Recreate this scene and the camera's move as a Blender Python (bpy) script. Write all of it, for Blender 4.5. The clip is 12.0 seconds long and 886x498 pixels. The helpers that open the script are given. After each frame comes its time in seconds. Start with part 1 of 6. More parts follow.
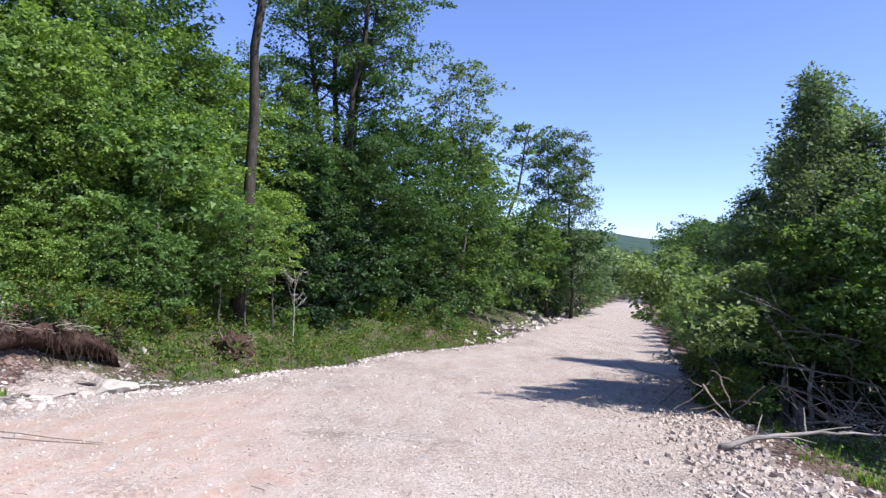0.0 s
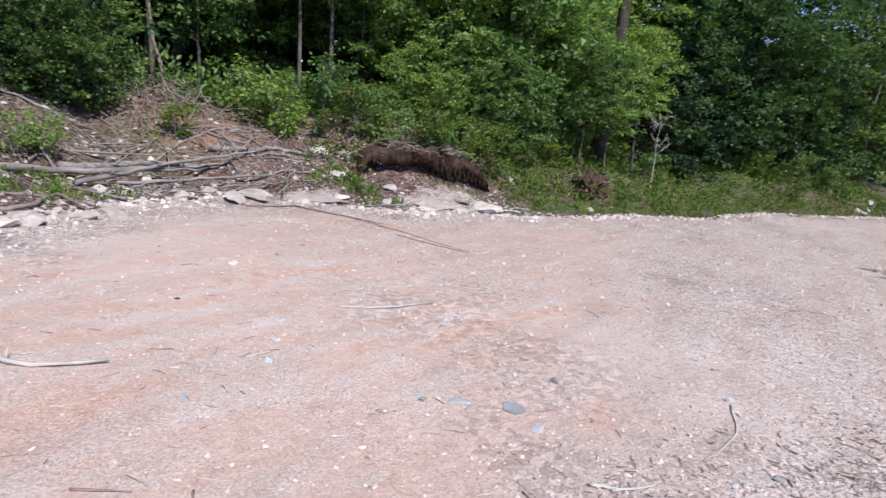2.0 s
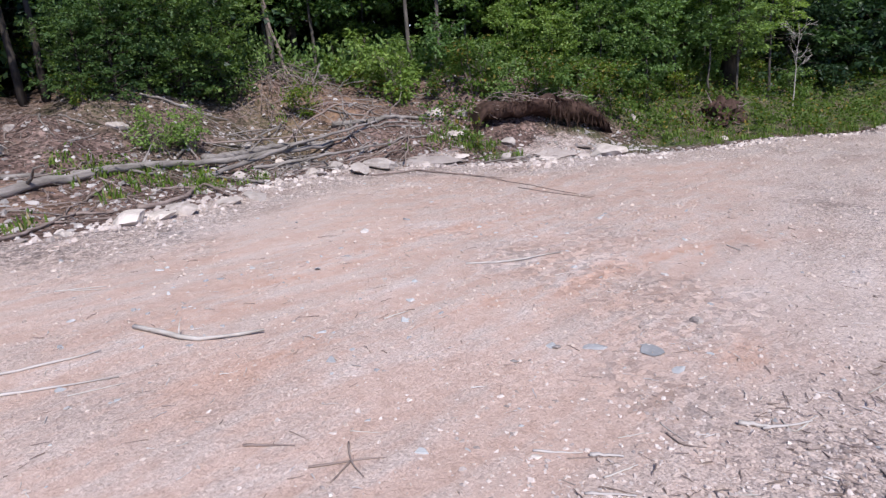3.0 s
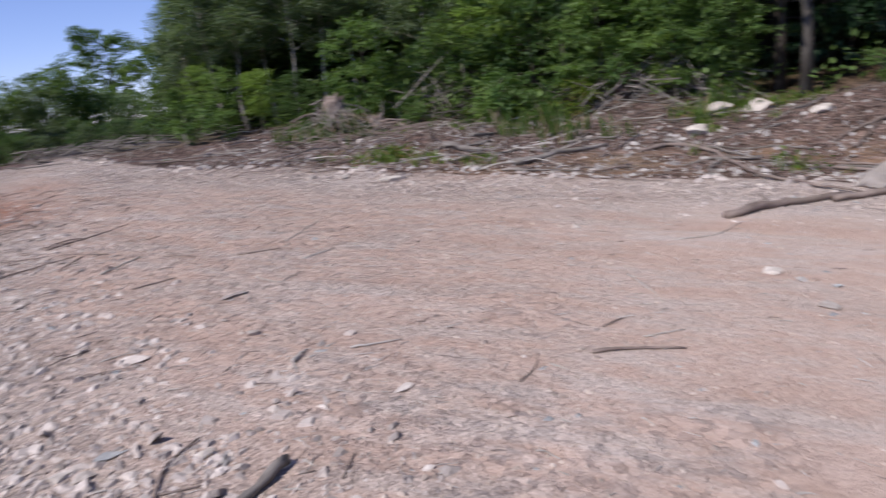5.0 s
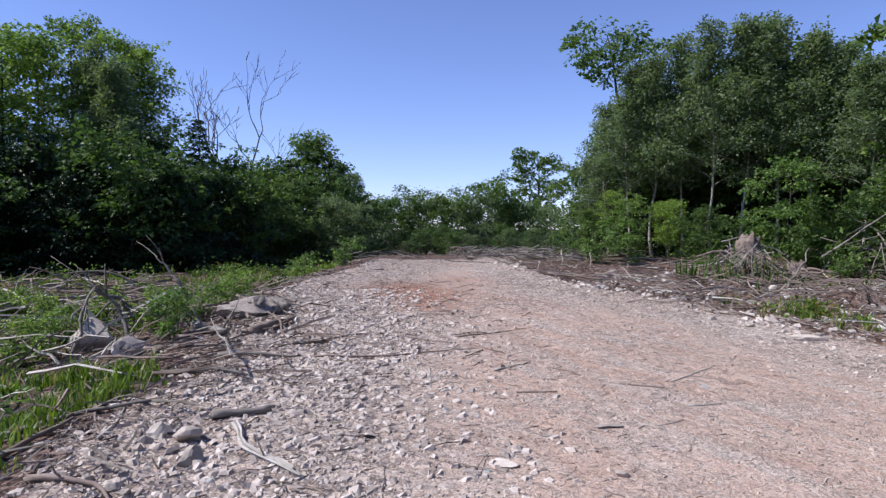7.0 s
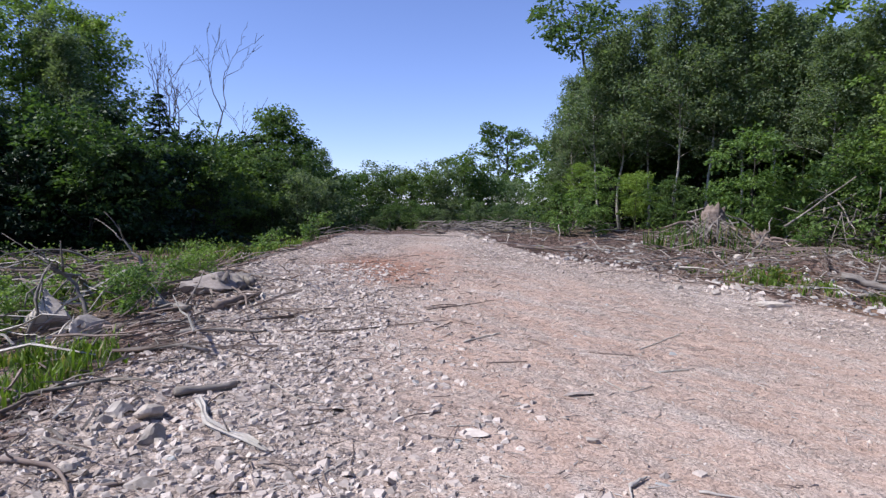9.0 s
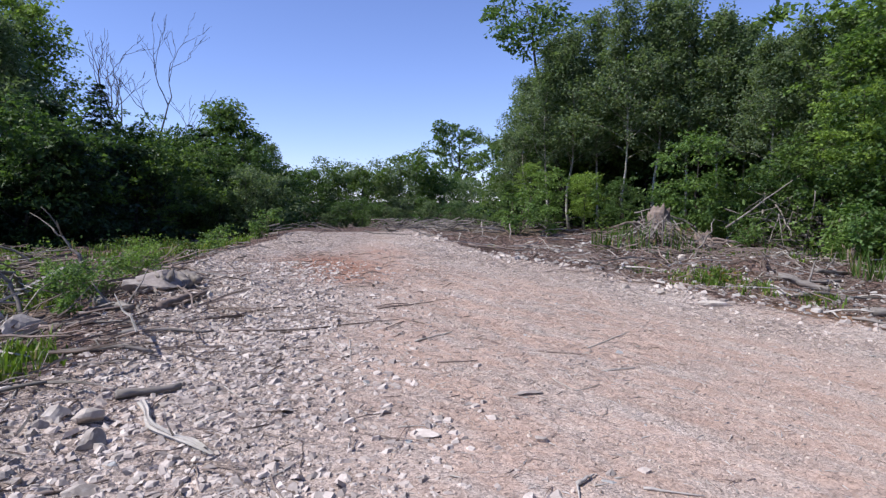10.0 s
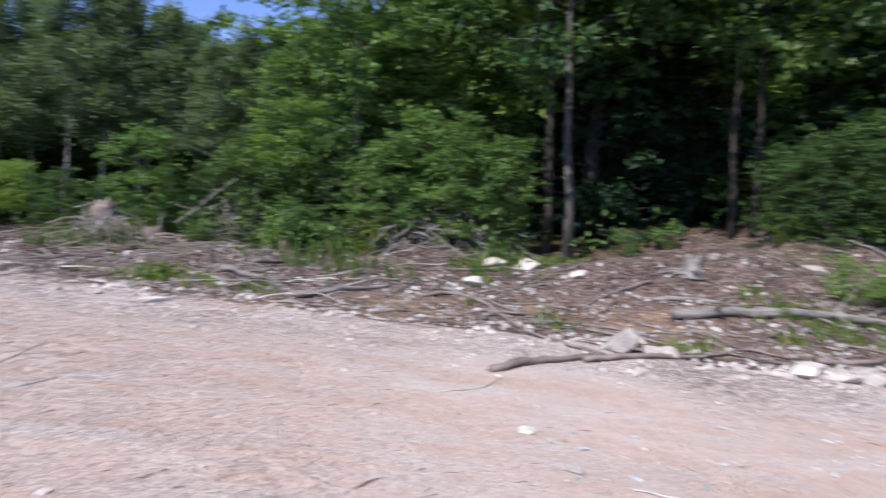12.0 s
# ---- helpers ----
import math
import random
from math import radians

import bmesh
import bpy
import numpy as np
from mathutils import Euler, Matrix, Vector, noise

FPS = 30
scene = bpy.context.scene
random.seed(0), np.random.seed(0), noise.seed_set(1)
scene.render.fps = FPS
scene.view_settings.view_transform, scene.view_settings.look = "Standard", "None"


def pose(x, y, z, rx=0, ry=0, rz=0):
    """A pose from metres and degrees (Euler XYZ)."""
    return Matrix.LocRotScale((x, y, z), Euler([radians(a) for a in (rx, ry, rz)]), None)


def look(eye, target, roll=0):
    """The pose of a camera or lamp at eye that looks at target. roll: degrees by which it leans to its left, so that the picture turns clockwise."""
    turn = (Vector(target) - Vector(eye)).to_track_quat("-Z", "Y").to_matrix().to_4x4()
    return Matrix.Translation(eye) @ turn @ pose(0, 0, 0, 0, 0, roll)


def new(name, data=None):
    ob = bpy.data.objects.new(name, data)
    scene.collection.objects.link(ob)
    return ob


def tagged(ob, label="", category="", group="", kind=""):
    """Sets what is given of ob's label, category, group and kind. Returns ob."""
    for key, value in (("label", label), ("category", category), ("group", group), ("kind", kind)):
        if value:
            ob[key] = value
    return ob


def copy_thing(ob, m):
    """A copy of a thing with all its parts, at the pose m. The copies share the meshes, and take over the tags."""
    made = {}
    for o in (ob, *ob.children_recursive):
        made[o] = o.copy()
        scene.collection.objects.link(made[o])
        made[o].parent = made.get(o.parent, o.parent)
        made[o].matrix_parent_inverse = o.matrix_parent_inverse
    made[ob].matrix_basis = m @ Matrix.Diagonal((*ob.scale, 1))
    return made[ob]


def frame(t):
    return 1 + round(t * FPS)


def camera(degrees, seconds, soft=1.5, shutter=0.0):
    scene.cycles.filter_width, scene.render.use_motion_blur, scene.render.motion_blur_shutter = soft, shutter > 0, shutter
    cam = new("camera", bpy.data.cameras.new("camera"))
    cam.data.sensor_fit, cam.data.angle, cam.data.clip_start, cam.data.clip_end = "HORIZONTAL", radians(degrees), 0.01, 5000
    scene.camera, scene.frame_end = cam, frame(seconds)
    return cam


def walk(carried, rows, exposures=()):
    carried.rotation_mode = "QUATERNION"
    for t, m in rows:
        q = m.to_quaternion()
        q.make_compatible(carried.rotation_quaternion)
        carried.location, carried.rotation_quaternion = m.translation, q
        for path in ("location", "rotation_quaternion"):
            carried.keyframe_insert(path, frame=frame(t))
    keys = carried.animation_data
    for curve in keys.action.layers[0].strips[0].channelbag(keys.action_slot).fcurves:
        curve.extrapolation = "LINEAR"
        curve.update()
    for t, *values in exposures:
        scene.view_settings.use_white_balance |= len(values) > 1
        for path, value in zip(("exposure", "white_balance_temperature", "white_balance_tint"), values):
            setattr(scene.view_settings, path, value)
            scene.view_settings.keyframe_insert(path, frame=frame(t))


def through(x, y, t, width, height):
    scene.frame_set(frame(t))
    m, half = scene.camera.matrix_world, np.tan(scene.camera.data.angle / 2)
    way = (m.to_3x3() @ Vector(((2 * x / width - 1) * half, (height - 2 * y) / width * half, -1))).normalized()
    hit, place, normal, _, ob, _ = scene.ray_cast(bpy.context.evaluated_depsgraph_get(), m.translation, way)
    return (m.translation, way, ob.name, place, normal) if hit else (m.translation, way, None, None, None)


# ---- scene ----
cam = camera(67.58, 12.0, soft=1.35, shutter=0.25)
PATH = [
    (0.0, look((-0.004, -0.002, 1.667), (-0.004, 9.994, 1.964), 1.52)),
    (0.2, look((-0.009, 0.028, 1.675), (-0.243, 10.024, 1.827), 1.85)),
    (0.5, look((-0.028, 0.042, 1.649), (-1.460, 9.898, 0.753), 2.80)),
    (0.7, look((0.035, 0.091, 1.638), (-2.451, 9.741, 0.803), 6.73)),
    (0.8, look((0.058, 0.101, 1.626), (-2.962, 9.595, 0.764), 7.60)),
    (1.0, look((0.092, 0.117, 1.603), (-3.809, 9.256, 0.483), 3.54)),
    (1.5, look((0.092, 0.070, 1.601), (-4.072, 9.012, -0.040), 3.54)),
    (2.0, look((0.093, 0.090, 1.554), (-4.746, 8.544, -0.705), 4.42)),
    (2.2, look((0.090, 0.103, 1.552), (-5.267, 8.239, -0.709), 1.44)),
    (2.5, look((0.122, 0.127, 1.520), (-5.647, 7.861, -1.109), -6.78)),
    (2.7, look((0.141, 0.118, 1.539), (-6.024, 7.458, -1.312), -5.55)),
    (3.0, look((0.139, 0.089, 1.552), (-6.168, 7.281, -1.365), -4.24)),
    (3.5, look((0.146, 0.059, 1.548), (-6.293, 6.936, -1.806), -0.31)),
    (3.7, look((0.106, 0.044, 1.561), (-6.789, 6.472, -1.778), -1.76)),
    (5.3, look((0.053, 0.013, 1.572), (-7.731, -5.862, -0.643), -4.90)),
    (5.5, look((0.035, -0.017, 1.604), (-7.069, -6.767, -0.389), -3.21)),
    (5.7, look((0.026, -0.040, 1.619), (-6.336, -7.615, 0.157), -3.75)),
    (6.0, look((0.027, -0.066, 1.623), (-5.356, -8.452, 0.795), -4.79)),
    (6.5, look((0.016, -0.076, 1.629), (-5.410, -8.470, 1.300), -3.19)),
    (7.0, look((0.035, -0.079, 1.631), (-5.567, -8.359, 1.399), 0.05)),
    (9.0, look((-0.024, -0.145, 1.583), (-5.991, -8.148, 0.991), -0.56)),
    (9.5, look((-0.068, -0.142, 1.578), (-6.363, -7.877, 0.845), -1.18)),
    (10.0, look((-0.026, -0.149, 1.600), (-6.560, -7.692, 0.966), 0.06)),
    (10.5, look((-0.019, -0.100, 1.607), (-6.607, -7.604, 1.073), 0.53)),
    (11.0, look((-0.019, -0.080, 1.605), (-6.686, -7.523, 1.225), 0.84)),
    (11.2, look((-0.034, -0.060, 1.599), (-6.904, -7.319, 1.278), 0.42)),
    (11.5, look((-0.092, 0.007, 1.593), (-8.202, -5.821, 1.065), -0.32)),
    (11.8, look((-0.173, 0.028, 1.585), (-9.706, -2.926, 0.965), 1.23)),
    (12.0, look((-0.181, 0.116, 1.596), (-10.119, -0.798, 0.956), 0.88)),
]
walk(cam, PATH, [(0.0, 0.80, 6250, 8), (0.5, 0.74, 6250, 7), (1.0, 0.66, 6250, 6), (1.5, 0.54, 6250, 8), (2.5, 0.41, 6250, 11), (3.5, 0.18, 6250, 14), (5.5, 0.00, 6500, 11), (6.0, 0.14, 6450, 10), (6.5, 0.28, 6400, 10), (7.0, 0.28, 6350, 10), (9.0, 0.34, 6350, 10), (9.5, 0.32, 6350, 10), (11.0, 0.30, 6250, 10), (11.5, 0.34, 6200, 10), (12.0, 0.51, 6050, 9)])

# ---- light ----
SUN_AZ, SUN_EL = -116.0, 50.0          # degrees, azimuth to the left of +y
sun_dir = Vector((-math.sin(radians(SUN_AZ)) * math.cos(radians(SUN_EL)), math.cos(radians(SUN_AZ)) * math.cos(radians(SUN_EL)), math.sin(radians(SUN_EL))))
world = bpy.data.worlds.new("sky")
scene.world = world
world.use_nodes = True
wn, wl = world.node_tree.nodes, world.node_tree.links
sky = wn.new("ShaderNodeTexSky")
sky.sky_type, sky.sun_disc = "NISHITA", False
sky.sun_elevation, sky.sun_rotation = radians(SUN_EL), radians(-SUN_AZ)
sky.altitude, sky.air_density, sky.dust_density, sky.ozone_density = 1800.0, 1.0, 0.0, 3.8
hue = wn.new("ShaderNodeMix")
hue.data_type, hue.blend_type = "RGBA", "MULTIPLY"
hue.inputs[0].default_value, hue.inputs[7].default_value = 1.0, (1.08, 0.97, 1.2, 1.0)
wl.new(sky.outputs["Color"], hue.inputs[6])
wl.new(hue.outputs[2], wn["Background"].inputs["Color"])
wn["Background"].inputs["Strength"].default_value = 0.128
lamp = bpy.data.lights.new("sun", "SUN")
lamp.energy, lamp.angle, lamp.color = 4.6, radians(0.55), (1.0, 0.955, 0.91)
sun = new("sun", lamp)
sun.matrix_world = look(sun_dir * 60, (0, 0, 0))

# ---- materials ----


class Mat:
    """A node material with short ways to add nodes."""

    def __init__(self, name):
        self.m = bpy.data.materials.new(name)
        self.m.use_nodes = True
        self.n, self.l = self.m.node_tree.nodes, self.m.node_tree.links
        self.bsdf = self.n["Principled BSDF"]
        self.out = self.n["Material Output"]
        self.co = self.n.new("ShaderNodeTexCoord").outputs["Object"]

    def link(self, a, b):
        self.l.new(a, b)

    def put(self, sock, v):
        if isinstance(v, (int, float)):
            sock.default_value = v
        elif isinstance(v, tuple):
            sock.default_value = (*v, 1.0) if len(v) == 3 and sock.type == "RGBA" else v
        else:
            self.l.new(v, sock)

    def noise(self, scale, detail=4.0, rough=0.55, co=None, dist=0.0):
        t = self.n.new("ShaderNodeTexNoise")
        self.link(co or self.co, t.inputs["Vector"])
        t.inputs["Scale"].default_value, t.inputs["Detail"].default_value = scale, detail
        t.inputs["Roughness"].default_value, t.inputs["Distortion"].default_value = rough, dist
        return t.outputs["Fac"]

    def voronoi(self, scale, co=None, feature="F1", out="Distance"):
        t = self.n.new("ShaderNodeTexVoronoi")
        t.feature = feature
        self.link(co or self.co, t.inputs["Vector"])
        t.inputs["Scale"].default_value = scale
        return t.outputs[out]

    def ramp(self, fac, stops):
        r = self.n.new("ShaderNodeValToRGB")
        e = r.color_ramp.elements
        while len(e) < len(stops):
            e.new(0.5)
        for k, (p, c) in zip(e, stops):
            k.position, k.color = p, (*c, 1.0) if isinstance(c, tuple) else (c, c, c, 1.0)
        self.put(r.inputs["Fac"], fac)
        return r.outputs["Color"]

    def mix(self, fac, a, b, mode="MIX"):
        x = self.n.new("ShaderNodeMix")
        x.data_type, x.blend_type = "RGBA", mode
        self.put(x.inputs[0], fac), self.put(x.inputs[6], a), self.put(x.inputs[7], b)
        return x.outputs[2]

    def math(self, op, a, b=0.0):
        x = self.n.new("ShaderNodeMath")
        x.operation = op
        self.put(x.inputs[0], a), self.put(x.inputs[1], b)
        return x.outputs[0]

    def vmath(self, op, a, b, out="Vector"):
        x = self.n.new("ShaderNodeVectorMath")
        x.operation = op
        self.put(x.inputs[0], a), self.put(x.inputs[1], b)
        return x.outputs[out]

    def facets(self, scale, slope, co=None):
        """Cells that each lean their own way, as metres of height, and a random colour for each."""
        co = co or self.co
        t = self.n.new("ShaderNodeTexVoronoi")
        self.link(co, t.inputs["Vector"])
        t.inputs["Scale"].default_value = scale
        lean = self.vmath("SUBTRACT", t.outputs["Color"], (0.5, 0.5, 0.5))
        away = self.vmath("SUBTRACT", co, t.outputs["Position"])
        return self.math("MULTIPLY", self.vmath("DOT_PRODUCT", lean, away, "Value"), slope), t.outputs["Color"]

    def attr(self, name):
        a = self.n.new("ShaderNodeAttribute")
        a.attribute_name = name
        return a.outputs["Fac"]

    def island(self):
        return self.n.new("ShaderNodeNewGeometry").outputs["Random Per Island"]

    def object_random(self):
        return self.n.new("ShaderNodeObjectInfo").outputs["Random"]

    def bump(self, height, strength, distance):
        b = self.n.new("ShaderNodeBump")
        b.inputs["Strength"].default_value, b.inputs["Distance"].default_value = strength, distance
        self.link(height, b.inputs["Height"])
        self.link(b.outputs["Normal"], self.bsdf.inputs["Normal"])

    def done(self, color=None, rough=0.8, spec=0.3):
        if color is not None:
            self.put(self.bsdf.inputs["Base Color"], color)
        self.put(self.bsdf.inputs["Roughness"], rough)
        self.bsdf.inputs["Specular IOR Level"].default_value = spec
        return self.m


def leaf_material(name, dark, mid, light, through=0.35, odd=None, vary=True):
    """Leaves: three greens by leaf, a shift by tree, light coming through."""
    k = Mat(name)
    by_leaf = k.ramp(k.island(), [(0.0, dark), (0.5, mid), (1.0, light)])
    by_tree = k.ramp(k.object_random(), [(0.0, (0.66, 0.76, 0.8)), (0.5, (0.97, 0.99, 0.98)), (1.0, (1.28, 1.22, 0.92))])
    c = k.mix(1.0 if vary else 0.0, by_leaf, by_tree, "MULTIPLY")
    patch = k.noise(0.9, 2.0)
    c = k.mix(k.ramp(patch, [(0.35, 0.0), (0.65, 0.45)]), c, k.mix(1.0, c, (1.18, 1.12, 0.85), "MULTIPLY"))
    if odd:
        c = k.mix(k.ramp(k.math("FRACT", k.math("MULTIPLY", k.island(), 37.0)), [(0.89, 0.0), (0.92, 1.0)]), c, odd)
    k.done(c, 0.5, 0.3)
    t = k.n.new("ShaderNodeBsdfTranslucent")
    k.link(k.mix(1.0, c, (1.2, 1.3, 0.65), "MULTIPLY"), t.inputs["Color"])
    s = k.n.new("ShaderNodeMixShader")
    s.inputs[0].default_value = through
    k.link(k.bsdf.outputs[0], s.inputs[1]), k.link(t.outputs[0], s.inputs[2]), k.link(s.outputs[0], k.out.inputs["Surface"])
    return k.m


def bark_material(name, dark, light, scale=14.0, stripe=0.25, bands=None, relief=0.02, lying=False):
    k = Mat(name)
    mp = k.n.new("ShaderNodeMapping")
    mp.inputs["Scale"].default_value = (stripe, 1.0, 1.0) if lying else (1.0, 1.0, stripe)
    k.link(k.co, mp.inputs["Vector"])
    v = mp.outputs["Vector"]
    grain = k.noise(scale, 6.0, 0.65, v)
    c = k.ramp(grain, [(0.3, dark), (0.7, light)])
    c = k.mix(k.ramp(k.noise(1.7, 3.0), [(0.4, 0.0), (0.65, 0.6)]), c, k.mix(1.0, c, (0.6, 0.62, 0.55), "MULTIPLY"))
    if bands:
        mb = k.n.new("ShaderNodeMapping")
        mb.inputs["Scale"].default_value = (2.0, 2.0, 26.0)
        k.link(k.co, mb.inputs["Vector"])
        c = k.mix(k.ramp(k.noise(1.0, 2.0, 0.5, mb.outputs["Vector"]), [(0.6, 0.0), (0.68, 1.0)]), c, bands)
    k.bump(grain, 0.7, relief)
    return k.done(c, 0.85, 0.2)


def stone_material(name, dark, light, fleck, low=0.42):
    k = Mat(name)
    a, b = k.noise(3.5, 5.0), k.noise(38.0, 4.0)
    c = k.ramp(a, [(0.3, dark), (0.7, light)])
    c = k.mix(k.ramp(b, [(0.52, 0.0), (0.68, 0.5)]), c, fleck)
    tone = k.ramp(k.math("FRACT", k.math("ADD", k.island(), k.object_random())), [(0.0, (low, low * 0.96, low * 0.93)), (0.45, (0.95, 0.9, 0.86)), (1.0, (1.18, 1.15, 1.1))])
    c = k.mix(1.0, c, tone, "MULTIPLY")
    k.bump(k.math("ADD", a, b), 0.5, 0.006)
    return k.done(c, 0.85, 0.25)


def ground_material():
    k = Mat("ground_surface")
    road, grass, litter, far, clay = k.attr("road"), k.attr("grass"), k.attr("litter"), k.attr("far"), k.attr("clay")
    # gravel of the road: fines with pressed-in chips, clay showing in the tracks
    stretch = k.n.new("ShaderNodeMapping")
    stretch.inputs["Rotation"].default_value, stretch.inputs["Scale"].default_value = (0.0, 0.0, 0.7), (1.0, 0.85, 1.0)
    k.link(k.co, stretch.inputs["Vector"])
    warp = stretch.outputs["Vector"]
    chip_h, chips = k.facets(38.0, 1.7, warp)
    fine_h, fine = k.facets(95.0, 1.5)
    shard_h, shards = k.facets(21.0, 1.9, warp)
    mp = k.n.new("ShaderNodeMapping")
    mp.inputs["Rotation"].default_value, mp.inputs["Scale"].default_value = (0.0, 0.0, 0.22), (1.0, 0.3, 1.0)
    k.link(k.co, mp.inputs["Vector"])
    along = mp.outputs["Vector"]
    loose = k.math("SUBTRACT", 1.0, k.math("MULTIPLY", k.attr("packed"), 0.75))
    firm = k.math("MULTIPLY", loose, k.math("SUBTRACT", 1.0, k.math("MINIMUM", k.math("MULTIPLY", clay, 1.9), 0.75)))
    gravel = k.ramp(k.noise(1.9, 6.0, 0.65, along), [(0.3, (0.425, 0.33, 0.278)), (0.5, (0.495, 0.405, 0.35)), (0.7, (0.54, 0.46, 0.412))])
    gravel = k.mix(k.math("MULTIPLY", firm, k.ramp(k.noise(4.0, 5.0, 0.7), [(0.38, 0.12), (0.66, 0.95)])), gravel, k.mix(1.0, gravel, k.ramp(chips, [(0.15, 0.55), (0.5, 0.95), (0.85, 1.5)]), "MULTIPLY"))
    gravel = k.mix(k.math("MULTIPLY", loose, 0.55), gravel, k.mix(1.0, gravel, k.ramp(fine, [(0.15, 0.5), (0.5, 1.0), (0.85, 1.5)]), "MULTIPLY"))
    coarse = k.attr("coarse")
    shard = k.ramp(shards, [(0.1, (0.4, 0.4, 0.41)), (0.45, (0.84, 0.84, 0.85)), (0.9, (1.38, 1.38, 1.38))])
    joint = k.ramp(k.voronoi(21.0, warp, "DISTANCE_TO_EDGE"), [(0.01, 0.72), (0.07, 1.0)])
    gravel = k.mix(k.math("MULTIPLY", coarse, 0.85), gravel, k.mix(1.0, gravel, k.mix(1.0, shard, joint, "MULTIPLY"), "MULTIPLY"))
    grit = k.noise(70.0, 6.0, 0.8)
    gravel = k.mix(1.0, gravel, k.ramp(grit, [(0.3, 0.74), (0.5, 1.0), (0.7, 1.2)]), "MULTIPLY")
    patch = k.noise(4.5, 6.0, 0.75, along)
    gravel = k.mix(k.ramp(patch, [(0.45, 0.0), (0.7, 0.35)]), gravel, k.mix(1.0, gravel, (0.72, 0.70, 0.68), "MULTIPLY"))
    clay_c = k.ramp(k.noise(9.0, 5.0), [(0.3, (0.43, 0.27, 0.195)), (0.7, (0.56, 0.39, 0.31))])
    gravel = k.mix(k.math("MULTIPLY", clay, k.ramp(k.noise(4.0, 6.0, 0.7, along), [(0.4, 0.05), (0.56, 0.95)])), gravel, clay_c)
    red_c = k.ramp(k.noise(7.0, 6.0, 0.7), [(0.3, (0.26, 0.12, 0.075)), (0.7, (0.42, 0.235, 0.165))])
    gravel = k.mix(k.math("MULTIPLY", k.attr("red"), k.ramp(k.noise(4.0, 6.0, 0.75), [(0.3, 0.5), (0.55, 1.0)])), gravel, red_c)
    # torn earth, litter, grass
    soil = k.ramp(k.noise(2.2, 6.0, 0.7), [(0.3, (0.075, 0.048, 0.04)), (0.55, (0.165, 0.112, 0.093)), (0.78, (0.29, 0.215, 0.183))])
    soil = k.mix(0.85, soil, k.mix(1.0, soil, k.ramp(k.voronoi(22.0, out="Color"), [(0.2, 0.3), (0.5, 0.9), (0.85, 2.0)]), "MULTIPLY"))
    soil = k.mix(k.math("MULTIPLY", clay, k.ramp(k.noise(3.0, 6.0, 0.7), [(0.4, 0.0), (0.62, 0.8)])), soil, k.mix(1.0, clay_c, (0.75, 0.7, 0.55), "MULTIPLY"))
    leaves = k.ramp(k.voronoi(14.0, out="Color"), [(0.2, (0.05, 0.035, 0.022)), (0.5, (0.11, 0.075, 0.045)), (0.8, (0.17, 0.115, 0.07))])
    green = k.ramp(k.noise(6.0, 5.0), [(0.3, (0.045, 0.075, 0.018)), (0.7, (0.10, 0.15, 0.035))])
    c = k.mix(litter, soil, leaves)
    c = k.mix(k.math("MULTIPLY", grass, k.ramp(k.noise(1.6, 5.0, 0.65), [(0.35, 0.2), (0.6, 1.0)])), c, green)
    c = k.mix(k.ramp(k.math("ADD", road, k.math("MULTIPLY", k.math("SUBTRACT", k.noise(3.0, 5.0, 0.7), 0.5), 0.9)), [(0.42, 0.0), (0.6, 1.0)]), c, gravel)
    # forest of the far ridge, distance haze mixed into its bluish green
    woods = k.ramp(k.noise(0.035, 6.0, 0.7), [(0.3, (0.03, 0.056, 0.042)), (0.7, (0.06, 0.092, 0.07))])
    c = k.mix(far, c, woods)
    stony = k.math("ADD", k.math("MULTIPLY", k.math("MULTIPLY", chip_h, firm), k.ramp(k.noise(2.6, 4.0, 0.7), [(0.4, 0.25), (0.62, 1.0)])), k.math("MULTIPLY", k.math("MULTIPLY", fine_h, loose), 0.8))
    stony = k.math("ADD", stony, k.math("MULTIPLY", shard_h, coarse))
    k.bump(k.math("ADD", stony, k.math("MULTIPLY", k.noise(14.0, 8.0, 0.75), 0.012)), 0.9, 1.0)
    return k.done(c, 0.95, 0.15)


M_GROUND = ground_material()
M_MAPLE = leaf_material("maple_leaves", (0.08, 0.133, 0.036), (0.148, 0.234, 0.066), (0.245, 0.345, 0.115), 0.42)
M_BIRCH = leaf_material("birch_leaves", (0.075, 0.117, 0.06), (0.135, 0.192, 0.102), (0.23, 0.285, 0.18), 0.45, None, False)
M_DARK = leaf_material("beech_leaves", (0.042, 0.08, 0.027), (0.085, 0.145, 0.045), (0.145, 0.22, 0.075), 0.4)
# spruce needles; near black so that the filler evergreens pass for forest shade
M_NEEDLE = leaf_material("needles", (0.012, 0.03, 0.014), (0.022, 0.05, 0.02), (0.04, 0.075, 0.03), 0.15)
M_SHRUB = leaf_material("shrub_leaves", (0.05, 0.09, 0.012), (0.09, 0.15, 0.022), (0.15, 0.21, 0.04), 0.35, (0.22, 0.17, 0.035))
M_PALE = leaf_material("pale_maple_leaves", (0.10, 0.155, 0.055), (0.185, 0.26, 0.10), (0.32, 0.39, 0.20), 0.45, None, False)
M_LIME = leaf_material("lime_leaves", (0.10, 0.17, 0.03), (0.17, 0.27, 0.06), (0.25, 0.36, 0.11), 0.4, None, False)
M_GRASS = leaf_material("grass_blades", (0.06, 0.11, 0.015), (0.10, 0.17, 0.03), (0.17, 0.24, 0.06), 0.35, (0.30, 0.25, 0.12))
M_BARK = bark_material("grey_bark", (0.05, 0.042, 0.035), (0.17, 0.15, 0.13))
M_DARKBARK = bark_material("dark_bark", (0.025, 0.02, 0.017), (0.09, 0.075, 0.06))
